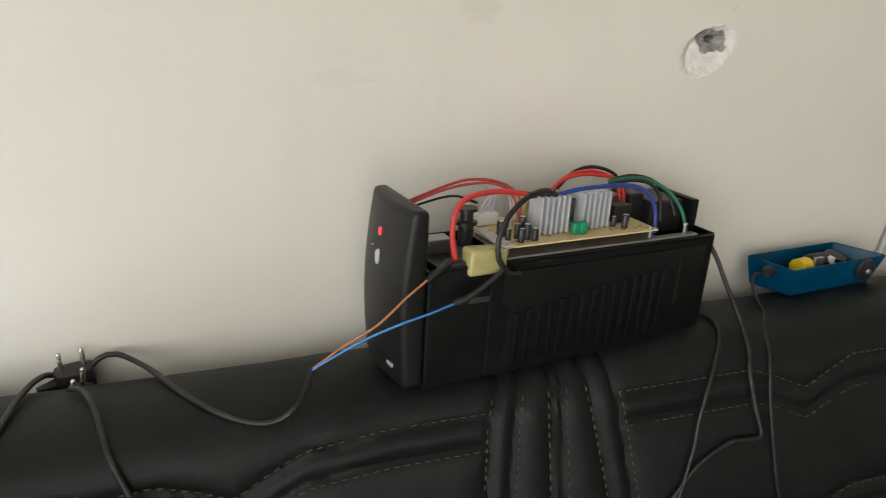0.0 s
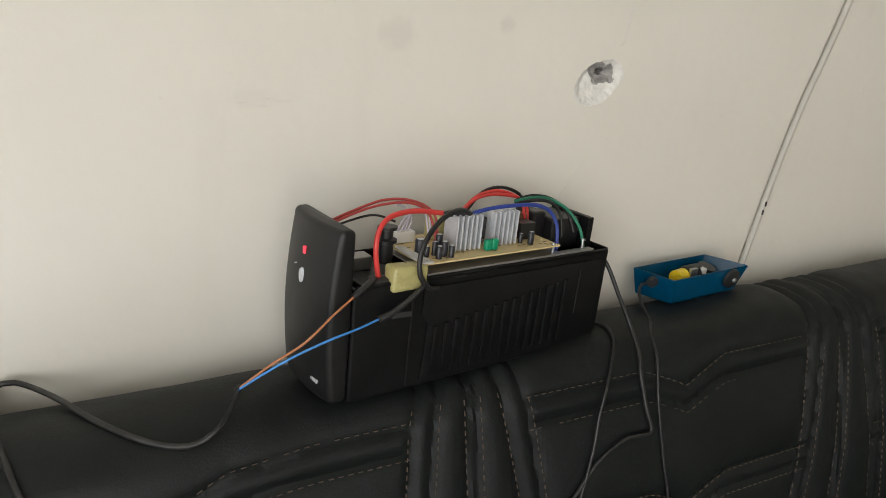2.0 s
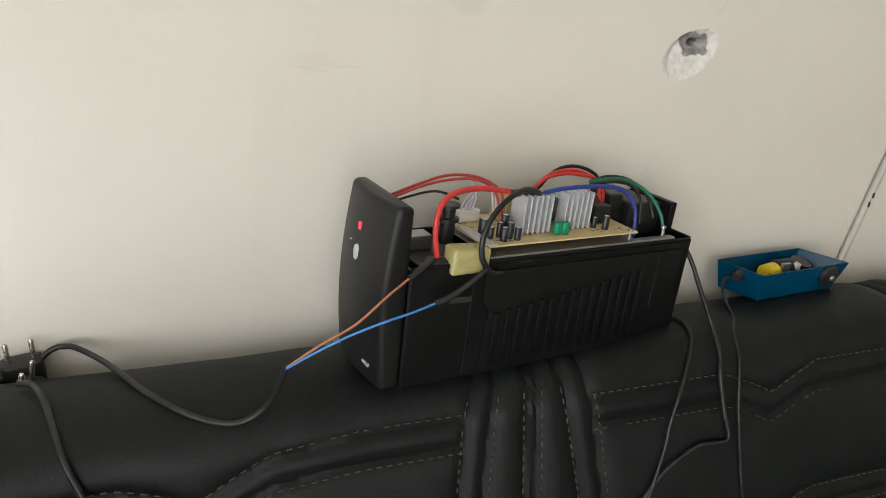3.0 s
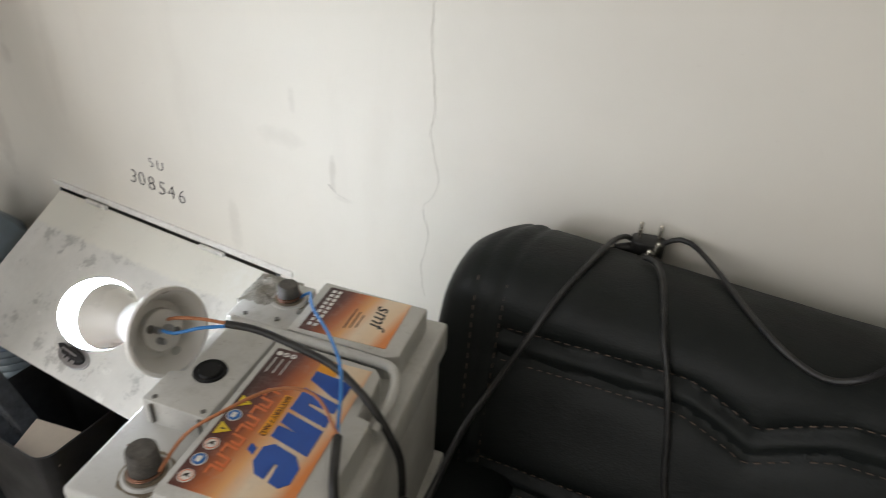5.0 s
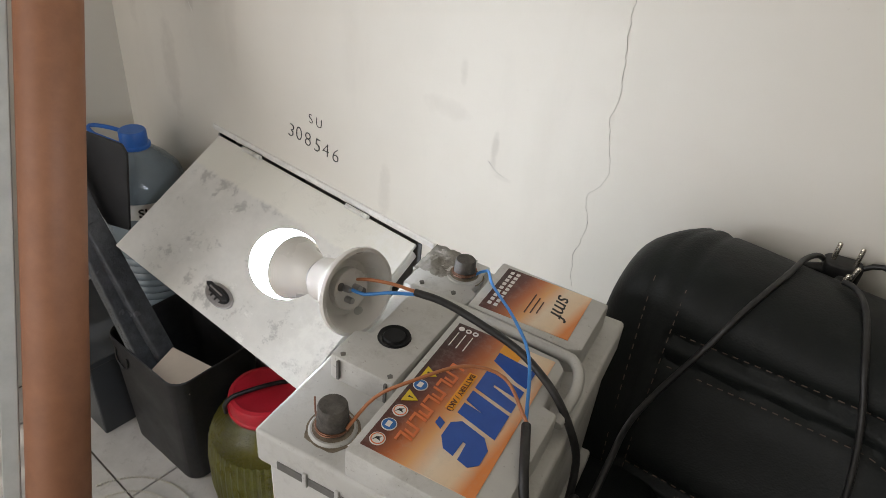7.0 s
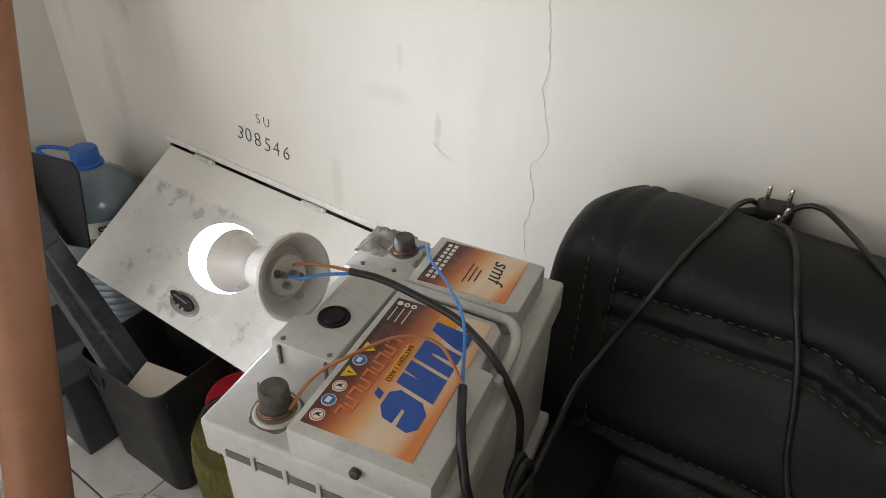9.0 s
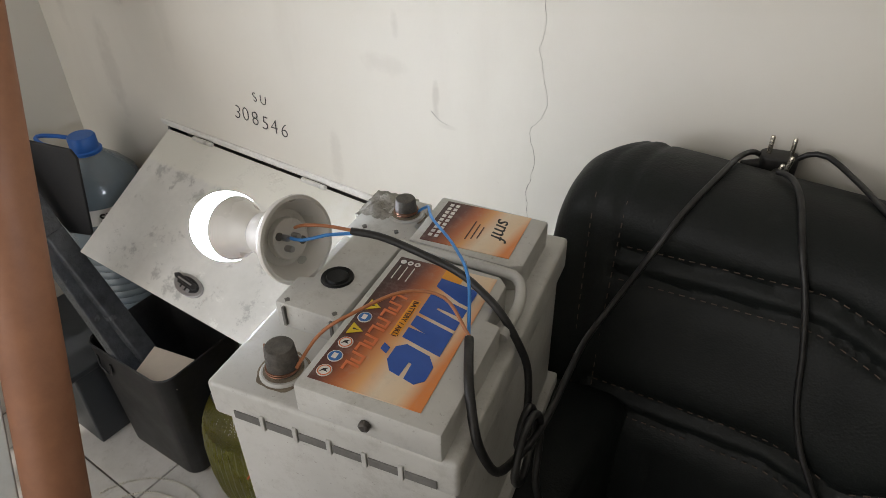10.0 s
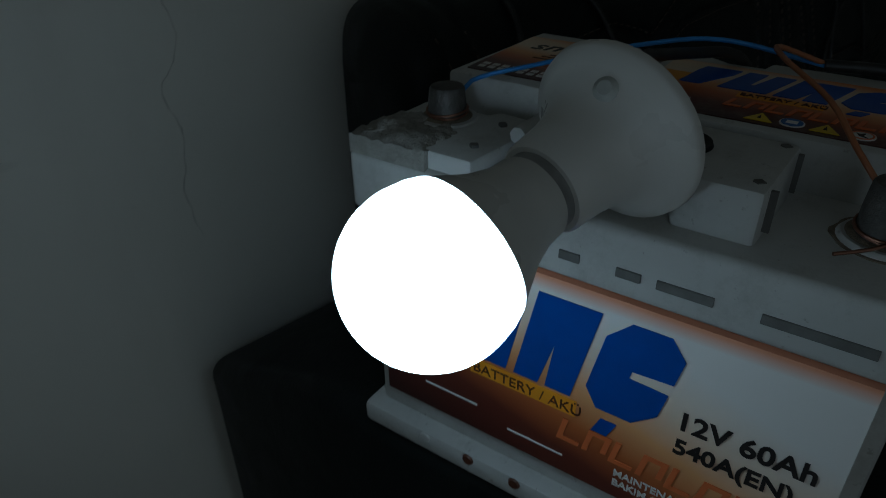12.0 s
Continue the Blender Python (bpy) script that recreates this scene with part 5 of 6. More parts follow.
heatsink(0.1290, 0.1600, 0.022, 0.046)
heatsink(0.1760, 0.2075, 0.024, 0.048)
part("transistor", box(0.162, 0.174, 0.036, 0.041, BZ + 0.008, BZ + 0.030, 0.0006), BLACKP, ups)
part("transistor", box(0.168, 0.176, 0.052, 0.056, BZ + 0.008, BZ + 0.030, 0.0006), BLACKP, ups)
for x, y, r, h in ((0.106, 0.014, 0.0032, 0.012), (0.115, 0.020, 0.0036, 0.014), (0.108, 0.026, 0.0030, 0.013), (0.120, 0.014, 0.0030, 0.011), (0.117, 0.034, 0.0036, 0.017), (0.100, 0.040, 0.0055, 0.013), (0.124, 0.045, 0.003, 0.012), (0.224, 0.020, 0.0034, 0.013), (0.216, 0.028, 0.0025, 0.010), (0.098, 0.024, 0.0026, 0.010)):
    c_ = part("capacitor", lathe([(0, 0), (r, 0), (r, h - 0.0008), (r - 0.0006, h), (0, h - 0.0003)], 18, Matrix.Translation((x, y, BZ + 0.0016))), CANS, ups, smooth=40)
    part("can_top", lathe([(0, h + 0.0001), (r * 0.72, h + 0.0001), (r * 0.72, h - 0.0006)], 14, Matrix.Translation((x, y, BZ + 0.0016))), ALU, c_)
for x in (0.1655, 0.1735):
    part("film_capacitor", box(x - 0.004, x + 0.004, 0.014, 0.021, BZ + 0.002, BZ + 0.013, 0.0022, 3), GREENCAP, ups, "glossy green film capacitor", smooth=50)
part("relay", box(0.222, 0.242, 0.036, 0.054, BZ + 0.002, BZ + 0.019, 0.001), BLACKP, ups)
part("relay", box(0.176, 0.196, 0.060, 0.080, BZ + 0.002, BZ + 0.020, 0.001), WHITEP, ups)
part("small_transformer", box(0.130, 0.158, 0.058, 0.086, BZ + 0.002, BZ + 0.026, 0.002), YTAPE, ups)
part("white_connector", box(0.090, 0.112, 0.072, 0.082, BZ + 0.002, BZ + 0.013, 0.0008), WHITEP, ups)
part("toroid_coil", lathe([(0.004, 0.001), (0.008, 0.001), (0.0085, 0.006), (0.008, 0.011), (0.004, 0.011), (0.0035, 0.006), (0.004, 0.001)], 24, Matrix.Translation((0.212, 0.066, BZ + 0.0016))), COPPER, ups, smooth=50)
part("coil_former", box(0.232, 0.250, 0.062, 0.084, BZ + 0.002, BZ + 0.022, 0.002), COPPER, ups)
# rear sockets and inner clutter
part("rear_wall", prism([(0.318, 0.030), (0.326, 0.030), (0.326, 0.101), (0.318, 0.101)], 0.10, 0.136, 0.001), CASE, ups)
part("rear_socket", box(0.276, 0.318, 0.045, 0.100, 0.100, 0.134, 0.003), BLACKP, ups)
part("rear_socket", box(0.258, 0.276, 0.060, 0.098, 0.100, 0.140, 0.003), BLACKP, ups)
part("fuse_holder", lathe([(0.007, 0), (0.007, 0.018), (0.010, 0.019), (0.010, 0.022), (0.006, 0.023), (0.006, 0.030), (0.0095, 0.031), (0.0095, 0.034), (0, 0.034)], 14, Matrix.Translation((0.068, 0.050, 0.110))), BLACKP, ups, smooth=40)
part("inner_battery", box(0.032, 0.082, 0.006, 0.097, 0.010, 0.101, 0.002), BLACKP, ups, "dark sealed battery block inside")
part("terminal_tab", box(0.040, 0.050, 0.012, 0.018, 0.101, 0.110, 0.0006), STEEL, ups)
part("terminal_tab", box(0.036, 0.060, 0.060, 0.080, 0.101, 0.114, 0.0012), STEEL, ups)
part("tape_lump", box(0.034, 0.056, 0.002, 0.022, 0.098, 0.110, 0.004, 3), TAPE, ups, smooth=50)
b = box(0.049, 0.084, -0.006, 0.016, 0.099, 0.121, 0.0035, 3)
for v in b.verts:
    v.co += 0.0018 * Vector((noise.noise(v.co * 120), noise.noise(v.co * 120 + Vector((4, 0, 0))), noise.noise(v.co * 120 + Vector((0, 9, 0)))))
part("tape_wrapped_block", b, YTAPE, ups, "block wrapped in yellowed tape", smooth=50)
part("clear_tape_sheet", prism([(0.080, 0.002), (0.094, 0.002), (0.092, 0.060), (0.084, 0.062)], BZ + 0.002, BZ + 0.0035, 0.0004), FILM, ups)

WIRES = (
    ("battery_wire", RED, 0.0025, ((0.044, 0.014, 0.106), (0.039, 0.014, 0.132), (0.043, 0.018, 0.150), (0.057, 0.025, 0.159), (0.085, 0.034, 0.160), (0.112, 0.038, 0.156), (0.126, 0.036, 0.154))),
    ("battery_wire", TAPE, 0.0034, ((0.120, 0.036, 0.1535), (0.134, 0.034, 0.1545), (0.146, 0.030, 0.153))),
    ("battery_wire", RUBBER, 0.0025, ((0.148, 0.028, 0.1535), (0.127, 0.018, 0.1615), (0.102, 0.006, 0.159), (0.082, -0.003, 0.147), (0.072, -0.008, 0.130), (0.073, -0.010, 0.113), (0.084, -0.010, 0.100), (0.097, -0.005, 0.097))),
    ("output_wire", NAVY, 0.0021, ((0.150, 0.030, 0.154), (0.170, 0.028, 0.1575), (0.200, 0.028, 0.1585), (0.230, 0.028, 0.157), (0.250, 0.026, 0.150), (0.260, 0.022, 0.136), (0.261, 0.018, 0.118), (0.258, 0.014, 0.111))),
    ("output_wire", RUBBER, 0.0018, ((0.212, 0.040, 0.157), (0.238, 0.036, 0.160), (0.258, 0.032, 0.156), (0.270, 0.028, 0.142), (0.272, 0.024, 0.120))),
    ("earth_wire", GREEN, 0.0018, ((0.226, 0.060, 0.154), (0.242, 0.054, 0.158), (0.262, 0.046, 0.158), (0.284, 0.034, 0.147), (0.297, 0.022, 0.128), (0.300, 0.014, 0.108))),
    ("earth_wire", RUBBER, 0.0018, ((0.230, 0.064, 0.154), (0.250, 0.060, 0.159), (0.272, 0.052, 0.156), (0.290, 0.040, 0.142), (0.296, 0.030, 0.122))),
    ("mains_wire", RED, 0.0018, ((0.160, 0.060, 0.150), (0.176, 0.066, 0.158), (0.200, 0.070, 0.161), (0.222, 0.070, 0.159), (0.240, 0.066, 0.154), (0.246, 0.062, 0.132))),
    ("mains_wire", RED, 0.0018, ((0.162, 0.064, 0.150), (0.184, 0.072, 0.160), (0.212, 0.076, 0.163), (0.236, 0.074, 0.157), (0.252, 0.070, 0.146), (0.254, 0.066, 0.126))),
    ("mains_wire", RUBBER, 0.0017, ((0.168, 0.066, 0.148), (0.196, 0.080, 0.162), (0.222, 0.082, 0.165), (0.246, 0.078, 0.157), (0.258, 0.072, 0.140))),
    ("panel_wire", DKRED, 0.0013, ((0.009, 0.060, 0.146), (0.045, 0.064, 0.156), (0.070, 0.066, 0.160), (0.095, 0.062, 0.161), (0.112, 0.054, 0.154), (0.118, 0.046, 0.136), (0.118, 0.040, 0.120))),
    ("panel_wire", DKRED, 0.0013, ((0.009, 0.064, 0.147), (0.050, 0.070, 0.158), (0.078, 0.072, 0.163), (0.104, 0.064, 0.161), (0.120, 0.052, 0.150), (0.122, 0.044, 0.124))),
    ("panel_wire", RUBBER, 0.0011, ((0.009, 0.058, 0.144), (0.048, 0.066, 0.150), (0.070, 0.074, 0.148), (0.090, 0.076, 0.140))),
    ("ribbon_wire", LILAC, 0.0009, ((0.094, 0.077, 0.130), (0.098, 0.074, 0.142), (0.106, 0.066, 0.152), (0.112, 0.056, 0.150), (0.114, 0.048, 0.124))),
    ("ribbon_wire", LILAC, 0.0009, ((0.098, 0.077, 0.130), (0.102, 0.074, 0.140), (0.109, 0.067, 0.154), (0.116, 0.058, 0.152), (0.117, 0.050, 0.128))),
    ("ribbon_wire", LILAC, 0.0009, ((0.102, 0.077, 0.130), (0.104, 0.074, 0.142), (0.096, 0.070, 0.155), (0.084, 0.066, 0.159))),
    ("ribbon_wire", LILAC, 0.0009, ((0.106, 0.077, 0.130), (0.108, 0.075, 0.141), (0.102, 0.072, 0.156), (0.090, 0.068, 0.161))),
)
for nm, mt_, r, pts in WIRES:
    part(nm, tube(pts, r, 8), mt_, ups, smooth=60)
part("wire_lug", lathe([(0, 0), (0.0035, 0), (0.0035, 0.003), (0.0018, 0.0035), (0.0018, 0.007), (0, 0.007)], 12, Matrix.Translation((0.147, 0.028, 0.1515))), STEEL, ups, smooth=40)
# cables out of its back
cable("mains_cable", [(0.312, -0.075, 0.966), (0.325, -0.080, 0.964), (0.331, -0.090, 0.950), (0.337, -0.100, 0.929), (0.350, -0.114, 0.893), (0.345, -0.140, 0.872), (0.339, -0.153, 0.857), (0.341, -0.164, 0.830), (0.343, -0.171, 0.814), (0.346, -0.176, 0.801), (0.342, -0.178, 0.795), (0.325, -0.178, 0.796), (0.307, -0.178, 0.795), (0.274, -0.182, 0.779), (0.250, -0.188, 0.756), (0.230, -0.194, 0.734), (0.20, -0.214, 0.66), (0.18, -0.24, 0.56), (0.17, -0.30, 0.462)], 0.0023, RUBBER, None, "black cable from the power unit looping down the sofa back", "cable", n=10)
cable("mains_cable", [(0.312, -0.070, 0.888), (0.326, -0.082, 0.886), (0.331, -0.096, 0.886), (0.325, -0.118, 0.882), (0.306, -0.142, 0.868), (0.286, -0.162, 0.847), (0.276, -0.170, 0.822), (0.270, -0.177, 0.800), (0.258, -0.186, 0.765), (0.247, -0.195, 0.733), (0.235, -0.220, 0.630), (0.23, -0.25, 0.53), (0.22, -0.32, 0.462)], 0.0021, RUBBER, None, "black cable looping out below the power unit", "cable", n=10)


# ---- open blue plastic box ----
bx = empty("blue_gadget_box", Matrix.Translation((0.453, -0.071, 0.8850)), "open translucent blue plastic box with small parts inside", "box")
L_, W_, H_ = 0.128, 0.050, 0.034
b = bmesh.new()
top = [(-0.010, -0.006), (L_, 0.006), (L_ - 0.028, W_ + 0.006), (-0.030, 0.046)]
outer = [(-0.002, 0.000), (L_ - 0.014, 0.010), (L_ - 0.038, W_), (-0.024, 0.042)]


def inset(p, d):
    cx_, cy_ = sum(q[0] for q in p) / 4, sum(q[1] for q in p) / 4
    return [(x + (cx_ - x) * d / 0.05, y + (cy_ - y) * d / 0.022) for x, y in p]
lo = [b.verts.new((x, y, 0)) for x, y in outer]
hi = [b.verts.new((x, y, H_)) for x, y in top]
hi2 = [b.verts.new((x, y, H_)) for x, y in inset(top, 0.0022)]
lo2 = [b.verts.new((x, y, 0.003)) for x, y in inset(outer, 0.0022)]
for k in range(4):
    n_ = (k + 1) % 4
    b.faces.new((lo[k], lo[n_], hi[n_], hi[k]))
    b.faces.new((hi[k], hi[n_], hi2[n_], hi2[k]))
    b.faces.new((hi2[k], hi2[n_], lo2[n_], lo2[k]))
b.faces.new(lo[::-1])
b.faces.new(lo2)
bmesh.ops.recalc_face_normals(b, faces=b.faces[:])
bmesh.ops.bevel(b, geom=b.edges[:], offset=0.0008, segments=2, affect="EDGES")
part("tray", b, BLUEBOX, bx, "glossy translucent blue tray", smooth=40)
part("speed_knob", lathe([(0, -0.006), (0.004, -0.006), (0.0125, -0.004), (0.0135, 0.0), (0, 0.0)], 28, Matrix.Translation((0.096, 0.0035, 0.021)) @ pose(0, 0, 0, -82, 0, 4)), BLACKP, bx, "black round dial", smooth=40)
part("knob_screw", lathe([(0, -0.0085), (0.0026, -0.008), (0.0034, -0.006), (0, -0.006)], 16, Matrix.Translation((0.096, 0.0035, 0.021)) @ pose(0, 0, 0, -82, 0, 4)), STEEL, bx, smooth=40)
part("yellow_spool", lathe([(0, 0), (0.010, 0), (0.010, 0.016), (0, 0.016)], 24, Matrix.Translation((0.016, 0.018, 0.025)) @ pose(0, 0, 0, 0, 90, 12)), YELLOW, bx, smooth=40)
part("small_motor", lathe([(0, 0), (0.011, 0), (0.012, 0.002), (0.012, 0.024), (0.004, 0.026), (0, 0.026)], 22, Matrix.Translation((0.040, 0.028, 0.022)) @ pose(0, 0, 0, 0, 90, 4)), BLACKP, bx, smooth=40)
part("metal_clip", box(0.034, 0.046, 0.012, 0.016, 0.018, 0.037, 0.0006), STEEL, bx)
part("gear_wheel", lathe([(0, 0), (0.012, 0), (0.012, 0.006), (0, 0.006)], 20, Matrix.Translation((0.078, 0.030, 0.024)) @ pose(0, 0, 0, 12, 8, 0)), BLACKP, bx, smooth=40)
part("white_clip", box(0.060, 0.068, 0.018, 0.026, 0.022, 0.032, 0.001), WHITEP, bx)
cable("thin_cable", [(0.428, -0.050, 0.906), (0.416, -0.052, 0.908), (0.406, -0.060, 0.902), (0.402, -0.076, 0.890), (0.396, -0.096, 0.884), (0.380, -0.116, 0.880), (0.366, -0.146, 0.865), (0.359, -0.168, 0.821), (0.363, -0.187, 0.759), (0.370, -0.200, 0.706), (0.372, -0.222, 0.60), (0.37, -0.25, 0.50), (0.36, -0.30, 0.462)], 0.0018, RUBBER, None, "thin black cable from the blue box down the sofa", "cable", n=10)
part("cable_grommet", lathe([(0, 0), (0.007, 0), (0.007, 0.006), (0.0045, 0.012), (0, 0.012)], 16, Matrix.Translation((-0.018, 0.020, 0.025)) @ pose(0, 0, 0, 0, -90, 30)), BLACKP, bx, smooth=40)


# ---- the corner: tube, boards, bin, water bottle, jar ----
def leaning(name, foot, top, r, material, label, category, hollow=True):
    foot, top = Vector(foot), Vector(top)
    d = top - foot
    ln = d.length
    m = Matrix.Translation(foot) @ d.to_track_quat("Z", "Y").to_matrix().to_4x4()
    prof = [(r * 0.9, 0.0), (r, 0.0), (r, ln), (r * 0.9, ln), (r * 0.9, 0.0)] if hollow else [(0, 0), (r, 0), (r, ln), (0, ln)]
    ob = part(name, lathe(prof, 40), material, None, smooth=40)
    ob.matrix_world = m
    return tagged(ob, label, category)


leaning("cardboard_tube", TUBE_FOOT, TUBE_TOP, TUBE_R, TUBE, "thick plain brown tube leaning in the corner", "tube")
gb = part("grey_board", box(-0.0115, 0.0115, -0.006, 0.006, 0, 1.40, 0.0015), GREYBOARD, None)
gd = (Vector(TUBE_TOP) - Vector(TUBE_FOOT)).normalized()
gs = Vector((-0.39, -0.92, 0.0))
gs = (gs - gd * gs.dot(gd)).normalized()
gb.matrix_world = Matrix.Translation(Vector(TUBE_FOOT) + gs * (TUBE_R + 0.017)) @ Matrix((gs, gd.cross(gs), gd)).transposed().to_4x4()
tagged(gb, "pale grey narrow board leaning beside the brown tube", "board")

bench = empty("low_cabinet", pose(-1.50, -0.16, 0), "low dark grey cabinet in the corner", "cabinet")
part("body", box(-0.13, 0.125, -0.15, 0.15, 0.0, 0.190, 0.004), BENCH, bench)
part("top", box(-0.135, 0.130, -0.16, 0.155, 0.190, 0.206, 0.003), BENCH, bench)

bin_ = empty("waste_bin", Matrix.Translation((-1.243, -0.170, 0)) @ pose(0, 0, 0, 0, 0, 2), "scuffed black square plastic bin holding boards and paper", "bin")
b = bmesh.new()


def ring(hx, hy, z, n=6, rr=0.03):
    out = []
    for cx_, cy_, a0 in ((hx - rr, hy - rr, 0), (-hx + rr, hy - rr, 90), (-hx + rr, -hy + rr, 180), (hx - rr, -hy + rr, 270)):
        for k in range(n + 1):
            a = radians(a0 + 90 * k / n)
            out.append(b.verts.new((cx_ + rr * math.cos(a), cy_ + rr * math.sin(a), z)))
    return out


levels = [ring(0.104, 0.084, 0.0), ring(0.107, 0.087, 0.004), ring(0.1165, 0.0965, 0.280), ring(0.1172, 0.0972, 0.283), ring(0.1155, 0.0955, 0.285), ring(0.1135, 0.0935, 0.282), ring(0.104, 0.084, 0.006)]
for r0, r1 in zip(levels, levels[1:]):
    for k in range(len(r0)):
        b.faces.new((r0[k], r0[(k + 1) % len(r0)], r1[(k + 1) % len(r0)], r1[k]))
b.faces.new(levels[0][::-1])
b.faces.new(levels[-1])
part("bin_body", b, BINP, bin_, smooth=40)
part("handle_ring", tube([(-0.082, -0.096, 0.262), (-0.080, -0.099, 0.238), (-0.070, -0.099, 0.226), (-0.056, -0.099, 0.222), (-0.046, -0.098, 0.232), (-0.044, -0.097, 0.254)], 0.0022), BLACKP, bin_, smooth=60)
pp = part("paper_sheet", box(-0.046, 0.046, -0.034, 0.034, 0, 0.003, 0.0008), PAPER, None)
pp.matrix_world = Matrix.Translation((-1.178, -0.218, 0.262)) @ pose(0, 0, 0, 10, 8, 18)
tagged(pp, "folded cream paper in the black bin", "paper")
for n_, (f_, t_, w_, d_, mt_, nm, lb) in enumerate((((-1.175, -0.215, 0.02), (-1.415, -0.265, 0.66), 0.060, 0.022, PLANK, "wrapped_plank", "dark plank wrapped in shiny film, leaning in bin"),
                                                     ((-1.150, -0.180, 0.02), (-1.355, -0.245, 0.52), 0.040, 0.018, PLANK, "wrapped_plank", "dark plank wrapped in shiny film, leaning in bin"))):
    d = Vector(t_) - Vector(f_)
    o = part(nm, box(-w_ / 2, w_ / 2, -d_ / 2, d_ / 2, 0, d.length, 0.003), mt_, None)
    o.matrix_world = Matrix.Translation(f_) @ d.to_track_quat("Z", "Y").to_matrix().to_4x4()
    tagged(o, lb, "plank")
    if n_ == 0:
        bb = bmesh.new()
        bmesh.ops.create_grid(bb, x_segments=6, y_segments=40, size=0.5, matrix=Matrix.Translation((-0.031, -0.004, 0.40)) @ pose(0, 0, 0, 0, 90, 0) @ pose(0, 0, 0, 0, 0, 90) @ Matrix.Diagonal((0.024, 0.30, 1, 1)))
        for v in bb.verts:
            v.co += 0.004 * Vector((noise.noise(v.co * 60), noise.noise(v.co * 60 + Vector((3, 3, 0))), noise.noise(v.co * 60 + Vector((0, 5, 1)))))
        r_ = bmesh.ops.extrude_face_region(bb, geom=bb.faces[:])
        bmesh.ops.translate(bb, vec=(-0.0012, 0, 0), verts=[v for v in r_["geom"] if isinstance(v, bmesh.types.BMVert)])
        part("film_edge", bb, FILM, o, "crumpled white film edge")
bd = part("black_board", prism([(-0.13, 0.0), (0.0, 0.0), (0.0, 0.150), (-0.010, 0.165), (-0.13, 0.175)], 0, 0.006, 0.001), BOARD, None)
bd.matrix_world = basis((-1.332, -0.188, 0.492), (0.86, 0.51, 0.0), (0.10, 0.16, 1))
tagged(bd, "flat black board propped in front of the water bottle", "board")


def bottle():
    o = empty("water_bottle", Matrix.Translation((-1.462, -0.092, 0.206)), "large clear water bottle with blue handled cap", "bottle")
    R = 0.086
    prof = [(0, 0.006), (0.066, 0.0), (0.082, 0.006), (R, 0.02)]
    for n_ in range(9):
        z = 0.035 + n_ * 0.017
        prof += [(R, z), (R - 0.004, z + 0.006), (R, z + 0.012)]
    prof += [(R, 0.20), (R - 0.003, 0.226), (R, 0.245), (R, 0.298), (0.078, 0.326), (0.058, 0.350), (0.034, 0.370), (0.024, 0.378), (0.023, 0.392)]
    wallp = prof + [(r - 0.0012, z) for r, z in prof[::-1] if r > 0.01]
    part("bottle_shell", lathe(wallp, 40), PET, o, "clear ribbed plastic shell", smooth=50)
    cap = part("cap", lathe([(0.027, 0.375), (0.030, 0.377), (0.030, 0.382), (0.026, 0.384), (0.0255, 0.408), (0.023, 0.411), (0, 0.411)], 36), BLUECAP, o, "blue screw cap", smooth=40)
    part("carry_handle", tube([(-0.010, -0.026, 0.385), (-0.026, -0.038, 0.392), (-0.045, -0.054, 0.402), (-0.062, -0.054, 0.409), (-0.064, -0.042, 0.409), (-0.050, -0.020, 0.403), (-0.032, 0.0, 0.394), (-0.022, 0.012, 0.386)], 0.0042), BLUECAP, cap, "blue loop handle", smooth=60)
    part("label_band", lathe([(R + 0.0006, 0.258), (R + 0.0006, 0.292), (R + 0.0002, 0.292), (R + 0.0002, 0.258), (R + 0.0006, 0.258)], 40), INKWHITE, o, "white paper band", smooth=40)
    out, along = Vector((0.905, -0.425, 0)), Vector((0.425, 0.905, 0))
    writing("label_word", "SU", 0.026, INKBLACK, o, basis(out * (R + 0.0022) - along * 0.016 + Vector((0, 0, 0.2655)), along, (0, 0, 1)), thick=0.0006)
    return o


bottle()

jar = empty("pickle_jar", Matrix.Translation((-1.014, -0.152, 0.001)), "ribbed clear jar of yellow-green pickles with red lid", "jar")
n_s = 48
jp = [(0.080, 0.0), (0.094, 0.008), (0.104, 0.030), (0.109, 0.080), (0.109, 0.140), (0.104, 0.185), (0.088, 0.222), (0.066, 0.246), (0.060, 0.254), (0.058, 0.268)]
def ribbed(scale, material, name, label, top=None, inner=None):
    bb = bmesh.new()
    rings = []
    pts = [(r, z) for r, z in jp if top is None or z <= top]
    dense = []
    for (r0, z0), (r1, z1) in zip(pts, pts[1:]):
        for q in range(4):
            dense.append((r0 + (r1 - r0) * q / 4, z0 + (z1 - z0) * q / 4))
    dense.append(pts[-1])
    for r, z in dense:
        rings.append([bb.verts.new(((r * scale + 0.0022 * math.cos(k * 2 * math.pi / 4) * (1 if 0.02 < z < 0.215 else 0.2)) * math.cos(2 * math.pi * k / (n_s * 4)), (r * scale + 0.0022 * math.cos(k * 2 * math.pi / 4) * (1 if 0.02 < z < 0.215 else 0.2)) * math.sin(2 * math.pi * k / (n_s * 4)), z + (0.003 if scale < 1 else 0))) for k in range(n_s * 4)])
    for a, c in zip(rings, rings[1:]):
        for k in range(n_s * 4):
            bb.faces.new((a[k], a[(k + 1) % (n_s * 4)], c[(k + 1) % (n_s * 4)], c[k]))
    bb.faces.new(rings[0][::-1])
    if scale < 1:
        bb.faces.new(rings[-1])
    return part(name, bb, material, jar, label, smooth=50)


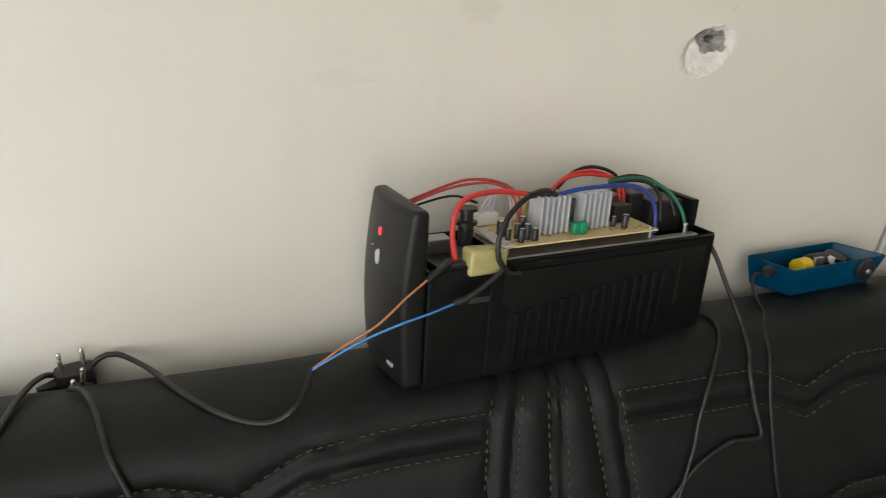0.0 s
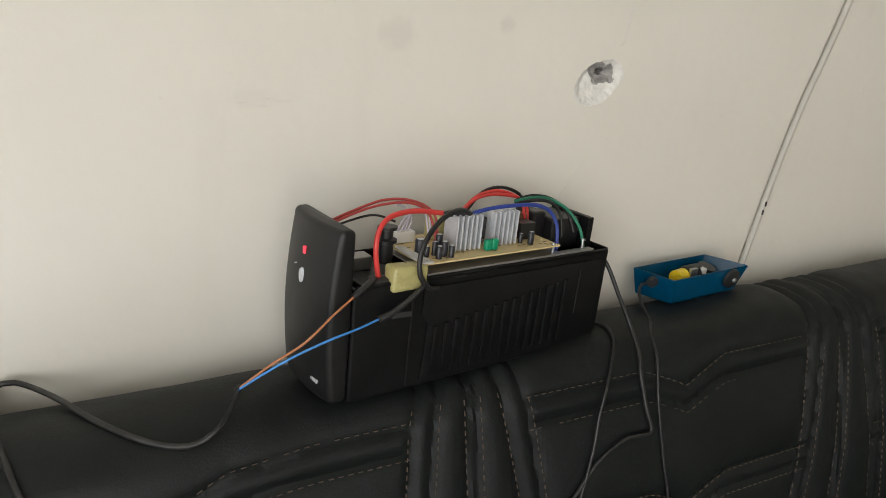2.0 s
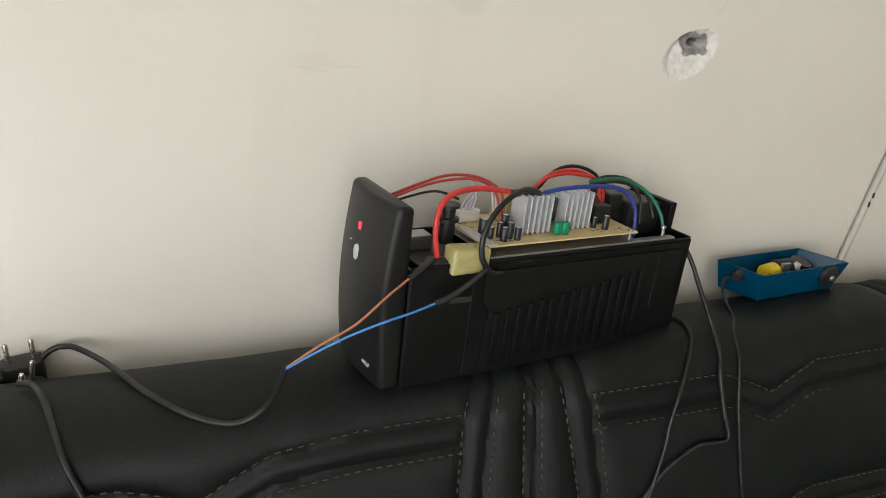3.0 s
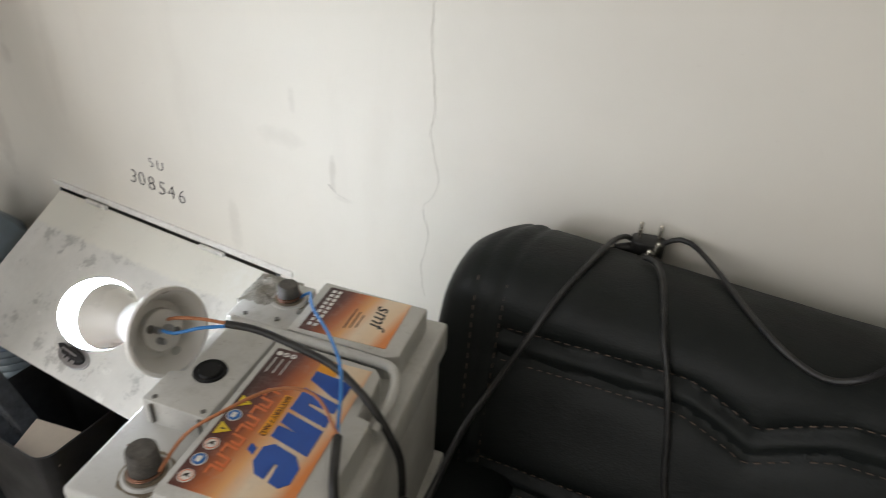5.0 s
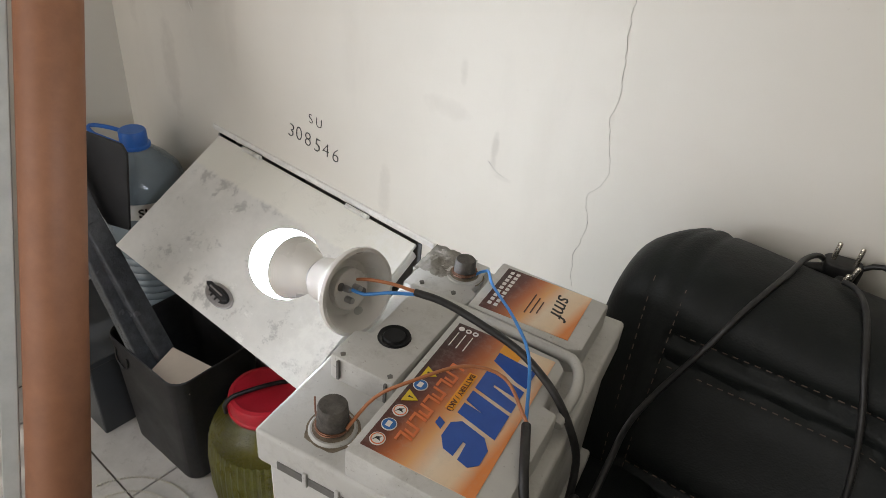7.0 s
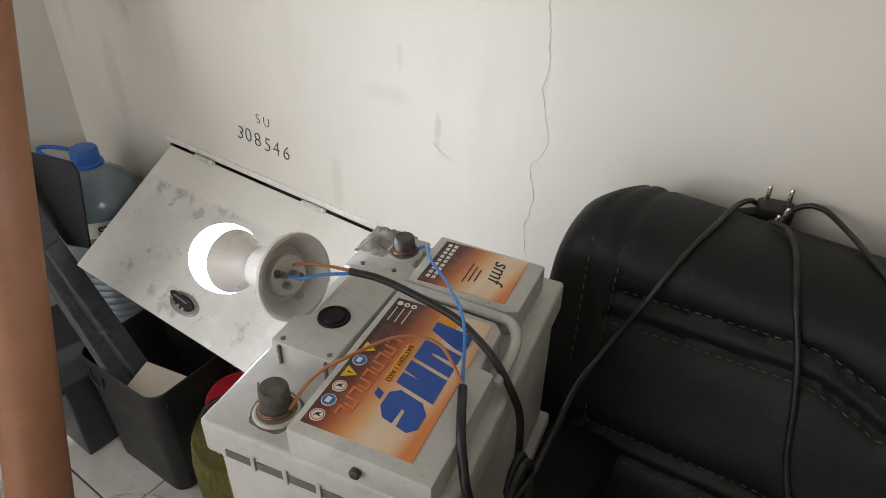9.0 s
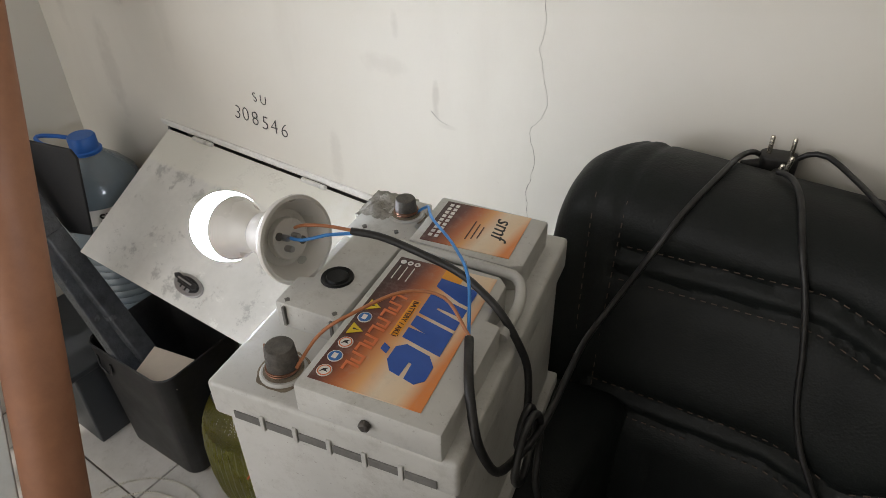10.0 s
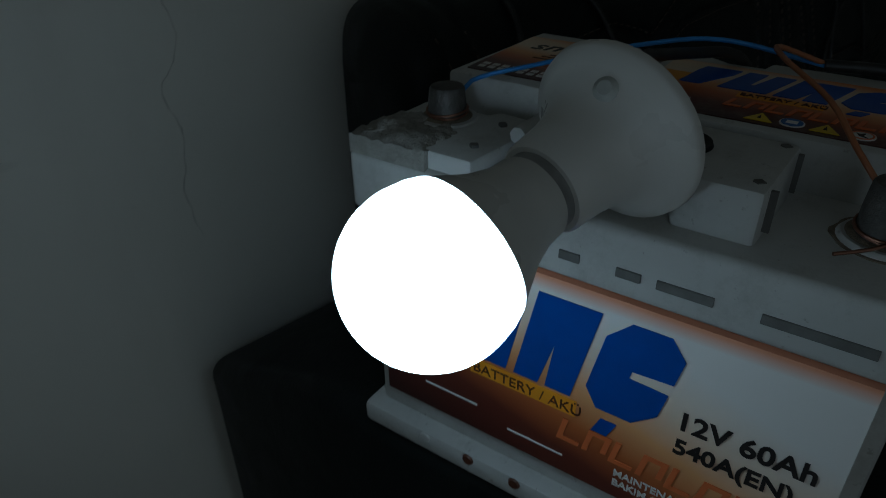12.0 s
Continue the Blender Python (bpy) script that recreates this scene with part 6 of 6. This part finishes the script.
ribbed(1.0, JAR, "jar_shell", "clear ribbed plastic shell")
ribbed(0.955, PICKLE, "pickles", "yellow-green pickles in brine", top=0.21)
lidp = part("jar_lid", lathe([(0.060, 0.248), (0.0655, 0.249), (0.0660, 0.254), (0.0630, 0.256), (0.0635, 0.277), (0.061, 0.281), (0.054, 0.283), (0.050, 0.2805), (0, 0.2800)], 64), REDLID, jar, "red screw lid", smooth=40)
part("carry_strap", tube([(-0.030, -0.062, 0.250), (-0.028, -0.064, 0.272), (-0.020, -0.052, 0.289), (-0.008, -0.020, 0.292), (0.004, 0.012, 0.291), (0.012, 0.036, 0.286), (0.016, 0.050, 0.281)], 0.0044, 8), RUBBER, lidp, "black carrying strap", smooth=60)

# bead chain on the tiles
bb = bmesh.new()
for off in (0.0, 0.035):
    for a in np.linspace(0.2, 2.9, 64):
        bmesh.ops.create_icosphere(bb, subdivisions=1, radius=0.0026, matrix=Matrix.Translation((-1.12 + (0.150 - off) * math.cos(a), -0.42 + (0.142 - off * 0.9) * math.sin(a), 0.0030)))
chain = tagged(part("bead_chain", bb, BEADS), "pale plastic bead chain lying on the tiles", "chain", kind="stuff")

# floor tiles, 33 cm, each a piece of the floor
TS = 0.333
tile_meshes = {}


def tile_cuts(lo, hi, first):
    """Start and end of each tile in a row, the outer ones cut at the walls."""
    q, out = first, []
    while q < hi:
        a, e = max(q, lo), min(q + TS, hi)
        if e - a > 0.01:
            out.append((round(a, 4), round(e, 4)))
        q += TS
    return out


for x0, x1 in tile_cuts(X0 + 0.002, X1 - 0.002, X0 + 0.11 - TS):
    for y0, y1 in tile_cuts(Y0 + 0.002, -0.002, -0.02 - 11 * TS):
        w, d = (x1 - x0) / 2 - 0.0018, (y1 - y0) / 2 - 0.0018
        m = Matrix.Translation(((x0 + x1) / 2, (y0 + y1) / 2, 0)) @ pose(0, 0, 0, random.uniform(-0.15, 0.15), random.uniform(-0.15, 0.15), 0)
        size = (round(w, 3), round(d, 3))
        if size in tile_meshes:
            again(tile_meshes[size], m, floor)
        else:
            tile_meshes[size] = part("tile", box(-w, w, -d, d, -0.008, 0.0, 0.0015), TILE, floor)
            tile_meshes[size].matrix_basis = m
